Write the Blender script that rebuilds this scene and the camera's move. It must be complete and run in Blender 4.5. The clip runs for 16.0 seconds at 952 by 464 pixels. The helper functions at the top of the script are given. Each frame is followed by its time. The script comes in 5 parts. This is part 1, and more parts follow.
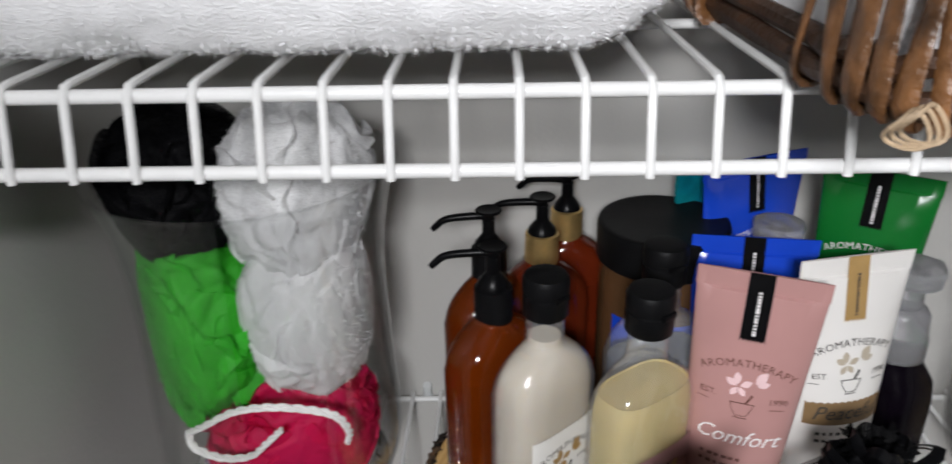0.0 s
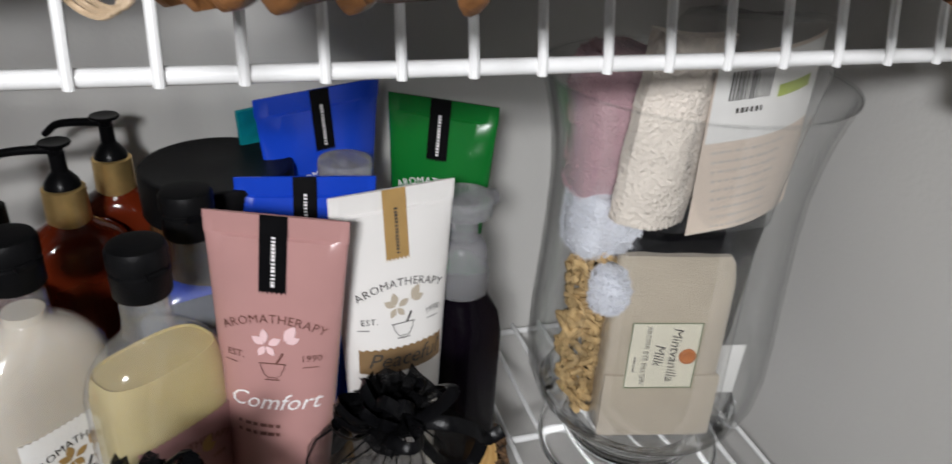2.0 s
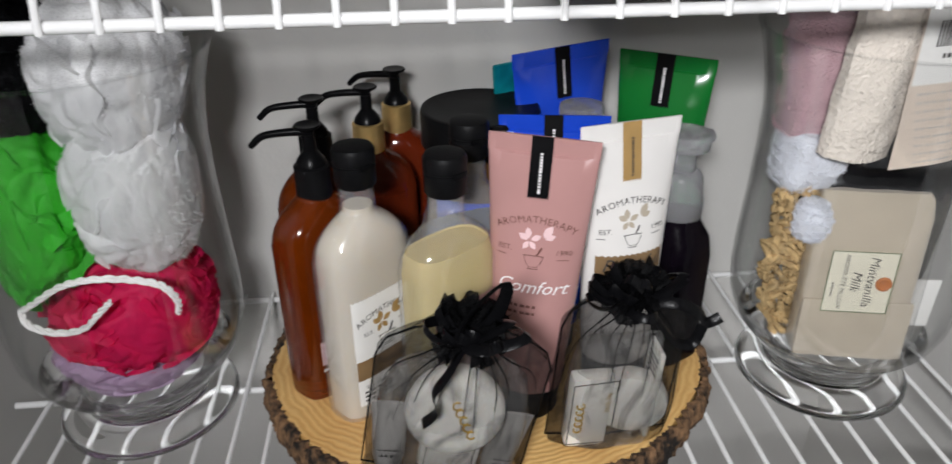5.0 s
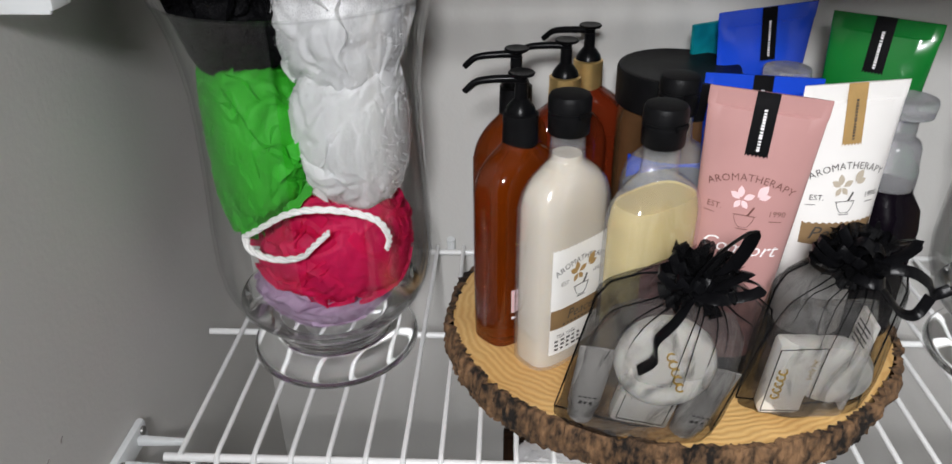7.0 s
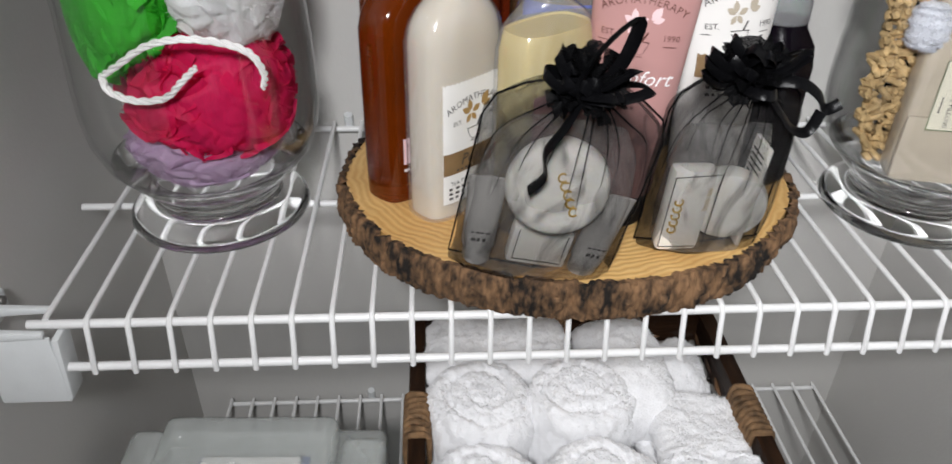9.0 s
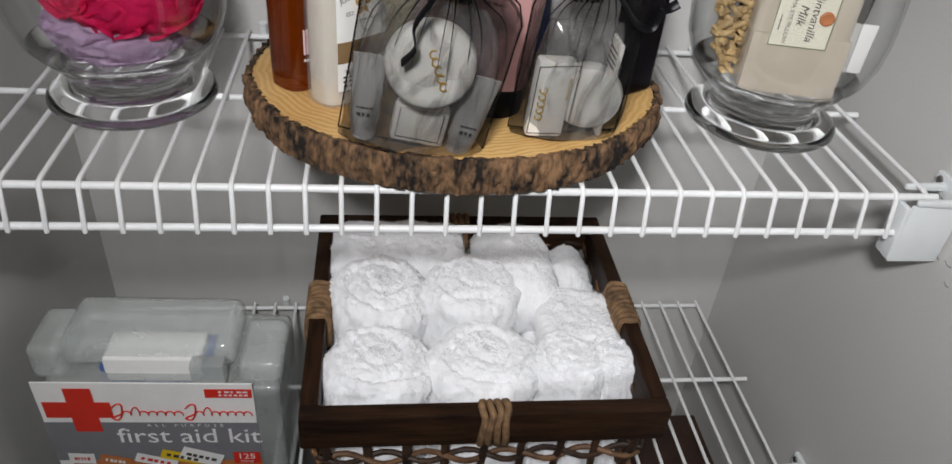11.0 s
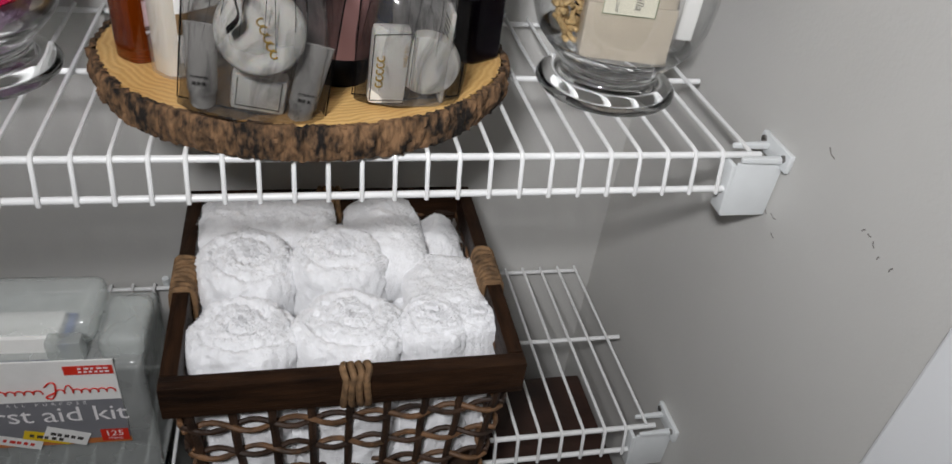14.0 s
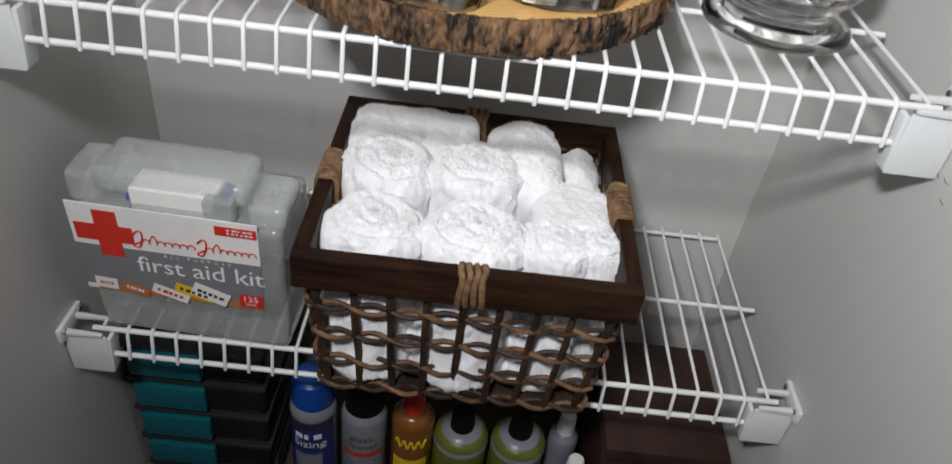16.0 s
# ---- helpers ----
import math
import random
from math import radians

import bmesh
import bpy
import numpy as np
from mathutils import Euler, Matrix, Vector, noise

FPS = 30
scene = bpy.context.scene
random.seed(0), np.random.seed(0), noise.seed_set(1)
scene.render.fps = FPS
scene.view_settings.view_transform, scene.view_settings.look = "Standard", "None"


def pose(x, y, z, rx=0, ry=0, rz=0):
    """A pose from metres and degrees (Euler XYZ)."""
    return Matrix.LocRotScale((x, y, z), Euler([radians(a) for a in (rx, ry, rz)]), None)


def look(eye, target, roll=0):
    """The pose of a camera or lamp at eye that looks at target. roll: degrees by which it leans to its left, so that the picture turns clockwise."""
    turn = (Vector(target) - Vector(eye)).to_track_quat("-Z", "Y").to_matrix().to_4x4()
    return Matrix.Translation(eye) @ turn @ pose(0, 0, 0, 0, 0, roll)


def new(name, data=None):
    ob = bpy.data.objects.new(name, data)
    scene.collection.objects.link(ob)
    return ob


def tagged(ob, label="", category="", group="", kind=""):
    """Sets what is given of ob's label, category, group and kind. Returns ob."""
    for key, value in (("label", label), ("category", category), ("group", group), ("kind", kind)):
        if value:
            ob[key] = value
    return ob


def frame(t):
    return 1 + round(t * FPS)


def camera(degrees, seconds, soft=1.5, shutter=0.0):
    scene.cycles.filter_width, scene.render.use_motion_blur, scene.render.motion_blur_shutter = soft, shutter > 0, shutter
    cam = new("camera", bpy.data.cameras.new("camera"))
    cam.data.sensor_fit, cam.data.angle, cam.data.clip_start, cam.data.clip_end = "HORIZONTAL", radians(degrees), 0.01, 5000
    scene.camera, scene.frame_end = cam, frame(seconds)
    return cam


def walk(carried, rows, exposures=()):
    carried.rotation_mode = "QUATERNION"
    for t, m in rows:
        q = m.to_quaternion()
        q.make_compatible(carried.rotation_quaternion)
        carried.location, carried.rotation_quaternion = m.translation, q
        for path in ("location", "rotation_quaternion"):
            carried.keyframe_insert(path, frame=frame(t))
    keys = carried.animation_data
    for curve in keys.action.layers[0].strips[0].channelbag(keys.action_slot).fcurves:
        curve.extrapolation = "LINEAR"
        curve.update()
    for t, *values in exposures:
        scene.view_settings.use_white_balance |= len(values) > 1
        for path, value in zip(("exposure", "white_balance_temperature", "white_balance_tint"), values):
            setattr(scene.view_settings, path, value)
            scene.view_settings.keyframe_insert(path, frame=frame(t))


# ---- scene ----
cam = camera(64.2, 16.0, 1.5, 0.3)
PATH = [
    (0, (0.036, 0.089, 1.635), (-0.021, 1.898, 0.784), -1.3),
    (0.5, (0.076, 0.115, 1.626), (0.227, 1.911, 0.76), 0.5),
    (1, (0.111, 0.126, 1.618), (0.446, 1.889, 0.735), 2.3),
    (1.5, (0.149, 0.125, 1.611), (0.571, 1.854, 0.698), 1.6),
    (2, (0.171, 0.122, 1.602), (0.727, 1.802, 0.67), 3.6),
    (2.5, (0.192, 0.114, 1.598), (0.867, 1.734, 0.639), 4.7),
    (3, (0.208, 0.092, 1.595), (0.88, 1.691, 0.598), 4.6),
    (3.5, (0.186, 0.067, 1.581), (0.82, 1.695, 0.607), 4.6),
    (4, (0.155, 0.044, 1.583), (0.653, 1.715, 0.603), 3.5),
    (4.5, (0.133, 0.035, 1.592), (0.442, 1.751, 0.613), -0.2),
    (5, (0.102, 0.026, 1.607), (0.249, 1.776, 0.649), -0.6),
    (5.2, (0.094, 0.023, 1.606), (0.19, 1.774, 0.644), -1.2),
    (7.3, (0.022, 0.015, 1.582), (-0.062, 1.736, 0.567), -0.5),
    (7.5, (0.024, 0.016, 1.57), (-0.058, 1.72, 0.526), -0.6),
    (8, (0.03, 0.018, 1.547), (-0.008, 1.703, 0.471), -0.7),
    (8.5, (0.034, 0.009, 1.526), (0.072, 1.69, 0.444), 1.0),
    (9, (0.048, 0.002, 1.519), (0.16, 1.659, 0.404), 1.2),
    (9.5, (0.063, -0.016, 1.524), (0.229, 1.635, 0.407), 1.5),
    (10, (0.072, -0.046, 1.508), (0.261, 1.567, 0.34), 3.6),
    (10.2, (0.073, -0.058, 1.504), (0.278, 1.542, 0.322), 4.4),
    (12.3, (0.115, -0.097, 1.514), (0.483, 1.498, 0.364), 6.3),
    (12.5, (0.119, -0.101, 1.522), (0.516, 1.505, 0.398), 6.3),
    (13, (0.135, -0.111, 1.533), (0.567, 1.48, 0.401), 6.0),
    (13.5, (0.146, -0.111, 1.526), (0.595, 1.463, 0.375), 6.4),
    (14, (0.139, -0.119, 1.511), (0.587, 1.422, 0.318), 8.1),
    (14.5, (0.133, -0.125, 1.515), (0.487, 1.443, 0.326), 8.8),
    (15, (0.174, -0.116, 1.518), (0.269, 1.457, 0.287), 6.0),
    (15.5, (0.186, -0.139, 1.505), (0.162, 1.422, 0.255), 7.4),
    (16, (0.161, -0.162, 1.461), (0.214, 1.394, 0.206), 7.8),
]
walk(cam, [(t, look(eye, target, roll)) for t, eye, target, roll in PATH],
     [(0.0, -0.85), (0.5, -0.92), (1.0, -0.94), (1.5, -0.82), (2.5, -0.86), (3.5, -0.72), (4.5, -0.64), (5.0, -0.72), (7.5, -0.42), (8.5, -0.45), (9.5, -0.50), (12.5, -0.64), (14.5, -0.64), (16.0, -0.35)])

# ---- world and light ----
world = bpy.data.worlds.new("room_air")
world.use_nodes = True
world.node_tree.nodes["Background"].inputs[0].default_value = (0.80, 0.88, 1.0, 1)
world.node_tree.nodes["Background"].inputs[1].default_value = 0.012
scene.world = world


def lamp(name, at, target, size, power, colour):
    data = bpy.data.lights.new(name, "AREA")
    data.shape, data.size, data.energy, data.color = "DISK", size, power, colour
    data.spread = radians(118)
    ob = new(name, data)
    ob.matrix_world = look(at, target)
    return ob


# Unseen front source, placed from how the shelf shadows slope on the side wall.
lamp("unseen_front_light", (-0.02, -0.28, 1.815), (0.36, 0.42, 1.28), 0.13, 8.8, (0.968, 0.972, 1.0))


# ---- materials ----
def shade(name, base, rough=0.5, metal=0.0, vary=0.12, scale=40.0, bump=0.1, bump_scale=400.0, trans=0.0,
          ior=1.45, tint=None, alpha=1.0, sheen=0.0, coat=0.0, stretch=(1, 1, 1), sub=0.0, space="Object"):
    """A procedural surface: two scales of colour change and a fine relief."""
    m = bpy.data.materials.new(name)
    m.use_nodes = True
    nt = m.node_tree
    p = nt.nodes["Principled BSDF"]
    p.inputs["Roughness"].default_value = rough
    p.inputs["Metallic"].default_value = metal
    p.inputs["Transmission Weight"].default_value = trans
    p.inputs["IOR"].default_value = ior
    p.inputs["Alpha"].default_value = alpha
    p.inputs["Sheen Weight"].default_value = sheen
    p.inputs["Coat Weight"].default_value = coat
    p.inputs["Subsurface Weight"].default_value = sub
    if sub:
        p.inputs["Subsurface Radius"].default_value = (0.004, 0.003, 0.002)
    tc = nt.nodes.new("ShaderNodeTexCoord")
    mp = nt.nodes.new("ShaderNodeMapping")
    mp.inputs["Scale"].default_value = stretch
    nt.links.new(tc.outputs[space], mp.inputs["Vector"])
    n1 = nt.nodes.new("ShaderNodeTexNoise")
    n1.inputs["Scale"].default_value = scale
    n1.inputs["Detail"].default_value = 5
    n2 = nt.nodes.new("ShaderNodeTexNoise")
    n2.inputs["Scale"].default_value = scale * 0.17
    n2.inputs["Detail"].default_value = 2
    add = nt.nodes.new("ShaderNodeMath")
    add.operation = "ADD"
    ramp = nt.nodes.new("ShaderNodeValToRGB")
    low = tint if tint else tuple(c * (1 - vary) for c in base)
    high = tuple(min(1.0, c * (1 + vary)) for c in base)
    ramp.color_ramp.elements[0].position, ramp.color_ramp.elements[1].position = 0.38, 0.64
    ramp.color_ramp.elements[0].color = (*low, 1)
    ramp.color_ramp.elements[1].color = (*high, 1)
    half = nt.nodes.new("ShaderNodeMath")
    half.operation = "MULTIPLY"
    half.inputs[1].default_value = 0.5
    for n in (n1, n2):
        nt.links.new(mp.outputs[0], n.inputs["Vector"])
    nt.links.new(n1.outputs[0], add.inputs[0])
    nt.links.new(n2.outputs[0], add.inputs[1])
    nt.links.new(add.outputs[0], half.inputs[0])
    nt.links.new(half.outputs[0], ramp.inputs[0])
    nt.links.new(ramp.outputs[0], p.inputs["Base Color"])
    if bump:
        n3 = nt.nodes.new("ShaderNodeTexNoise")
        n3.inputs["Scale"].default_value = bump_scale
        n3.inputs["Detail"].default_value = 3
        b = nt.nodes.new("ShaderNodeBump")
        b.inputs["Strength"].default_value = bump
        b.inputs["Distance"].default_value = 0.002
        nt.links.new(mp.outputs[0], n3.inputs["Vector"])
        nt.links.new(n3.outputs[0], b.inputs["Height"])
        nt.links.new(b.outputs[0], p.inputs["Normal"])
    return m


def net(name, base, holes=0.35, scale=900.0, rough=0.6, clump=0.0):
    """Fine netting: threads with gaps, a little light coming through."""
    m = shade(name, base, rough, vary=0.16, scale=70, bump=0.45, bump_scale=520, stretch=(1, 1, 0.28))
    nt = m.node_tree
    p = nt.nodes["Principled BSDF"]
    tc = nt.nodes["Texture Coordinate"]
    v = nt.nodes.new("ShaderNodeTexVoronoi")
    v.inputs["Scale"].default_value = scale
    nt.links.new(tc.outputs["Object"], v.inputs["Vector"])
    r = nt.nodes.new("ShaderNodeMapRange")
    r.inputs["From Min"].default_value, r.inputs["From Max"].default_value = 0.15, 0.55
    r.inputs["To Min"].default_value, r.inputs["To Max"].default_value = 1 - holes, 1.0
    nt.links.new(v.outputs["Distance"], r.inputs["Value"])
    ramp = nt.nodes["Color Ramp"]
    tl = nt.nodes.new("ShaderNodeBsdfTranslucent")
    nt.links.new(ramp.outputs[0], tl.inputs["Color"])
    both = nt.nodes.new("ShaderNodeMixShader")
    both.inputs[0].default_value = 0.42
    nt.links.new(p.outputs[0], both.inputs[1])
    nt.links.new(tl.outputs[0], both.inputs[2])
    gap = nt.nodes.new("ShaderNodeBsdfTransparent")
    out = nt.nodes.new("ShaderNodeMixShader")
    nt.links.new(r.outputs[0], out.inputs[0])
    nt.links.new(gap.outputs[0], out.inputs[1])
    nt.links.new(both.outputs[0], out.inputs[2])
    nt.links.new(out.outputs[0], nt.nodes["Material Output"].inputs["Surface"])
    return m


def thin(name, tint=(0.97, 0.98, 0.98), ior=1.45, rough=0.03, cloud=0.0, colour=(0.7, 0.7, 0.7), bump=0.0, bump_scale=50.0):
    """Thin clear sheet: lets light straight through, mirrors by its angle, cloudy where wanted."""
    m = bpy.data.materials.new(name)
    m.use_nodes = True
    nt = m.node_tree
    nt.nodes.remove(nt.nodes["Principled BSDF"])
    clear = nt.nodes.new("ShaderNodeBsdfTransparent")
    clear.inputs[0].default_value = (*tint, 1)
    gloss = nt.nodes.new("ShaderNodeBsdfGlossy")
    gloss.inputs["Roughness"].default_value = rough
    lw = nt.nodes.new("ShaderNodeLayerWeight")
    pw = nt.nodes.new("ShaderNodeMath")
    pw.operation = "POWER"
    pw.inputs[1].default_value = 3.2
    nt.links.new(lw.outputs["Facing"], pw.inputs[0])
    f0 = ((ior - 1) / (ior + 1)) ** 2
    fr = nt.nodes.new("ShaderNodeMapRange")
    fr.inputs["To Min"].default_value, fr.inputs["To Max"].default_value = f0, 0.75
    nt.links.new(pw.outputs[0], fr.inputs["Value"])
    mix = nt.nodes.new("ShaderNodeMixShader")
    last = clear
    if cloud:
        tc = nt.nodes.new("ShaderNodeTexCoord")
        ns = nt.nodes.new("ShaderNodeTexNoise")
        ns.inputs["Scale"].default_value = 25
        nt.links.new(tc.outputs["Object"], ns.inputs["Vector"])
        mr = nt.nodes.new("ShaderNodeMapRange")
        mr.inputs["To Min"].default_value, mr.inputs["To Max"].default_value = cloud * 0.7, cloud * 1.3
        nt.links.new(ns.outputs[0], mr.inputs["Value"])
        df = nt.nodes.new("ShaderNodeBsdfDiffuse")
        df.inputs[0].default_value = (*colour, 1)
        last = nt.nodes.new("ShaderNodeMixShader")
        nt.links.new(mr.outputs[0], last.inputs[0])
        nt.links.new(clear.outputs[0], last.inputs[1])
        nt.links.new(df.outputs[0], last.inputs[2])
    if bump:
        tb = nt.nodes.new("ShaderNodeTexCoord")
        nb = nt.nodes.new("ShaderNodeTexNoise")
        nb.inputs["Scale"].default_value = bump_scale
        bp = nt.nodes.new("ShaderNodeBump")
        bp.inputs["Strength"].default_value, bp.inputs["Distance"].default_value = bump, 0.002
        nt.links.new(tb.outputs["Object"], nb.inputs["Vector"])
        nt.links.new(nb.outputs[0], bp.inputs["Height"])
        nt.links.new(bp.outputs[0], gloss.inputs["Normal"])
        nt.links.new(bp.outputs[0], lw.inputs["Normal"])
    nt.links.new(fr.outputs[0], mix.inputs[0])
    nt.links.new(last.outputs[0], mix.inputs[1])
    nt.links.new(gloss.outputs[0], mix.inputs[2])
    nt.links.new(mix.outputs[0], nt.nodes["Material Output"].inputs["Surface"])
    return m


M = dict(
    # Near black so the unseen room returns little fill light.
    room=shade("dark_fill_cut", (0.08, 0.078, 0.076), 0.7, vary=0.03, scale=5),
    wall=shade("wall_paint", (0.57, 0.56, 0.535), 0.62, vary=0.035, scale=5, bump=0.12, bump_scale=260),
    ceil=shade("ceiling_paint", (0.78, 0.77, 0.75), 0.8, vary=0.03, scale=4),
    trim=shade("white_trim_paint", (0.80, 0.81, 0.82), 0.35, vary=0.03, scale=6, bump=0.05),
    floor=shade("dark_floor", (0.055, 0.045, 0.038), 0.6, vary=0.25, scale=18, stretch=(1, 6, 1)),
    wire=shade("white_vinyl_wire", (0.80, 0.80, 0.79), 0.32, vary=0.05, scale=60, bump=0.06, bump_scale=200, coat=0.2),
    plastic=shade("white_bracket_plastic", (0.72, 0.74, 0.74), 0.4, vary=0.04, scale=50, bump=0.05),
    screw=shade("screw_steel", (0.30, 0.29, 0.28), 0.35, metal=0.9, vary=0.2, scale=300),
    glass=shade("clear_glass", (0.985, 0.993, 0.99), 0.005, trans=1.0, ior=1.45, vary=0.01, bump=0.0),
    black=shade("black_plastic", (0.004, 0.004, 0.0045), 0.28, vary=0.3, scale=80, bump=0.04),
    blackmat=shade("black_matte_plastic", (0.005, 0.005, 0.0055), 0.45, vary=0.3, scale=90, bump=0.1, bump_scale=900),
    gold=shade("gold_collar", (0.80, 0.55, 0.22), 0.33, metal=0.85, vary=0.1, scale=120, bump=0.03),
    amber=shade("amber_glossy_plastic", (0.22, 0.036, 0.002), 0.10, vary=0.3, scale=14, bump=0.02, bump_scale=60, trans=0.5, ior=1.4, coat=0.25),
    darkamber=shade("dark_amber_plastic", (0.17, 0.022, 0.006), 0.10, vary=0.3, scale=14, bump=0.02, bump_scale=60, trans=0.35, ior=1.4, coat=0.25),
    cream=shade("cream_body_wash", (0.58, 0.52, 0.43), 0.22, vary=0.05, scale=14, bump=0.03, bump_scale=60, coat=0.5, sub=0.3),
    clearp=thin("clear_plastic", (0.96, 0.965, 0.97), 1.55, 0.06, 0.09, (0.8, 0.82, 0.84)),
    yellow=shade("pale_yellow_gel", (1.0, 0.82, 0.38), 0.03, trans=0.60, ior=1.14, vary=0.06, scale=10, bump=0.02, bump_scale=50),
    bluegel=shade("pale_blue_gel", (0.62, 0.66, 0.76), 0.1, trans=0.75, ior=1.34, vary=0.08, scale=16, bump=0.02),
    frost=shade("frosted_clear_plastic", (0.78, 0.78, 0.80), 0.25, trans=0.8, ior=1.3, vary=0.04, scale=40, bump=0.05),
    brownjar=shade("brown_jar_plastic", (0.10, 0.05, 0.022), 0.15, vary=0.2, scale=30, coat=0.5),
    purple=shade("dark_purple_soap", (0.003, 0.0018, 0.0038), 0.25, vary=0.3, scale=30),
    blue=shade("blue_satin_tube", (0.010, 0.060, 0.55), 0.24, vary=0.10, scale=25, bump=0.04, bump_scale=90, coat=0.25),
    green=shade("green_satin_tube", (0.006, 0.15, 0.022), 0.26, vary=0.10, scale=25, bump=0.04, bump_scale=90, coat=0.2),
    pink=shade("dusty_pink_tube", (0.46, 0.25, 0.235), 0.26, vary=0.06, scale=25, bump=0.04, bump_scale=90, coat=0.25),
    white=shade("white_satin_tube", (0.80, 0.78, 0.75), 0.28, vary=0.04, scale=25, bump=0.04, bump_scale=90, coat=0.2),
    teal=shade("iridescent_teal", (0.01, 0.42, 0.48), 0.15, metal=0.6, vary=0.4, scale=60, bump=0.05),
    tan=shade("tan_gold_print", (0.40, 0.25, 0.09), 0.35, vary=0.12, scale=60),
    paper=shade("white_label_paper", (0.82, 0.81, 0.78), 0.5, vary=0.04, scale=60),
    ivory=shade("ivory_label_paper", (0.78, 0.74, 0.60), 0.55, vary=0.05, scale=60),
    kraft=shade("kraft_label_brown", (0.24, 0.15, 0.07), 0.5, vary=0.12, scale=80),
    mauve=shade("mauve_label", (0.36, 0.19, 0.19), 0.5, vary=0.08, scale=80),
    palepink=shade("pale_pink_label", (0.78, 0.55, 0.56), 0.5, vary=0.06, scale=80),
    ink=shade("dark_print", (0.05, 0.045, 0.04), 0.5, vary=0.2, scale=200),
    brownink=shade("brown_print", (0.15, 0.06, 0.05), 0.5, vary=0.2, scale=200),
    whiteink=shade("white_print", (0.85, 0.82, 0.82), 0.4, vary=0.05, scale=200),
    goldink=shade("gold_print", (0.62, 0.40, 0.08), 0.35, metal=0.3, vary=0.15, scale=200),
    red=shade("red_print", (0.62, 0.03, 0.015), 0.4, vary=0.06, scale=90),
    grey=shade("grey_card", (0.20, 0.20, 0.215), 0.45, vary=0.06, scale=60),
    yellowink=shade("yellow_print", (0.75, 0.52, 0.02), 0.4, vary=0.08, scale=90),
    orange=shade("orange_brown_print", (0.50, 0.17, 0.05), 0.45, vary=0.1, scale=90),
    case=thin("cloudy_clear_plastic_case", (0.90, 0.92, 0.91), 1.45, 0.15, 0.34, (0.66, 0.68, 0.66), 0.2, 60),
    caseblue=shade("blue_inner_packet", (0.06, 0.11, 0.28), 0.5, vary=0.2, scale=40),
    terry=shade("white_terry_cloth", (0.93, 0.93, 0.94), 0.95, vary=0.05, scale=120, bump=0.6, bump_scale=650, sheen=0.5),
    darkwood=shade("dark_stained_wood", (0.026, 0.0125, 0.0065), 0.36, vary=0.6, scale=26, bump=0.35, bump_scale=90, stretch=(1, 8, 8), tint=(0.012, 0.007, 0.005)),
    sea=shade("seagrass_cord", (0.20, 0.115, 0.055), 0.75, vary=0.6, scale=120, bump=0.8, bump_scale=420),
    weave=shade("brown_seagrass", (0.13, 0.066, 0.030), 0.6, vary=0.7, scale=70, bump=0.6, bump_scale=300),
    seadark=shade("dark_seagrass", (0.034, 0.017, 0.009), 0.6, vary=0.75, scale=60, bump=0.6, bump_scale=300),
    twig=shade("peeled_twig", (0.15, 0.066, 0.024), 0.4, vary=0.8, scale=60, bump=0.6, bump_scale=260),
    twigdark=shade("dark_twig", (0.06, 0.027, 0.013), 0.55, vary=0.6, scale=50, bump=0.7, bump_scale=220),
    rope=shade("raw_sisal_cord", (0.52, 0.36, 0.17), 0.85, vary=0.4, scale=160, bump=0.8, bump_scale=700),
    cane=shade("pale_cane", (0.42, 0.31, 0.20), 0.6, vary=0.3, scale=120, bump=0.4, bump_scale=500),
    silver=shade("silver_white_cord", (0.80, 0.79, 0.77), 0.35, vary=0.12, scale=150, bump=0.3, bump_scale=600, sheen=0.4),
    linen=shade("beige_linen_cloth", (0.52, 0.45, 0.35), 0.85, vary=0.08, scale=60, bump=0.4, bump_scale=900, sheen=0.2),
    loofah=shade("cream_loofah_fibre", (0.76, 0.69, 0.61), 0.9, vary=0.08, scale=220, bump=1.0, bump_scale=380),
    pinksock=shade("dusty_pink_plush", (0.52, 0.33, 0.36), 0.95, vary=0.12, scale=80, bump=0.9, bump_scale=500, sheen=0.5),
    fluff=shade("pale_blue_white_plush", (0.72, 0.74, 0.80), 0.95, vary=0.08, scale=90, bump=1.0, bump_scale=450, sheen=0.5),
    blackcloth=shade("black_satin_cloth", (0.004, 0.004, 0.005), 0.4, vary=0.4, scale=60, bump=0.3, bump_scale=200),
    card=shade("peach_header_card", (0.74, 0.63, 0.53), 0.5, vary=0.14, scale=14),
    soap=shade("cream_soap_bar", (0.90, 0.87, 0.80), 0.45, vary=0.05, scale=30, sub=0.2),
    greytube=shade("grey_mini_tube", (0.50, 0.48, 0.45), 0.4, vary=0.08, scale=40),
    milky=thin("milky_crumpled_wrap", (0.97, 0.97, 0.97), 1.45, 0.10, 0.07, (0.82, 0.81, 0.79), 0.3, 70),
    cello=thin("crinkled_cellophane", (0.98, 0.98, 0.98), 1.45, 0.12, 0.03, (0.75, 0.76, 0.78), 0.3, 70),
    vaseglass=thin("clear_vase_glass", (0.992, 0.995, 0.994), 1.5, 0.02, 0.0, bump=0.03, bump_scale=20),
    # Drawer tower colours are darkened to stand in for shade low in the closet.
    tealbox=shade("teal_plastic", (0.005, 0.12, 0.15), 0.35, vary=0.1, scale=40),
    drawer=shade("shade_darkened_drawer", (0.012, 0.013, 0.014), 0.25, vary=0.2, scale=18, bump=0.05),
    lid_in_shade=shade("shade_darkened_lid", (0.026, 0.028, 0.030), 0.25, vary=0.2, scale=18, bump=0.05),
    # White cans and bottles, greyed to include the shade at floor level.
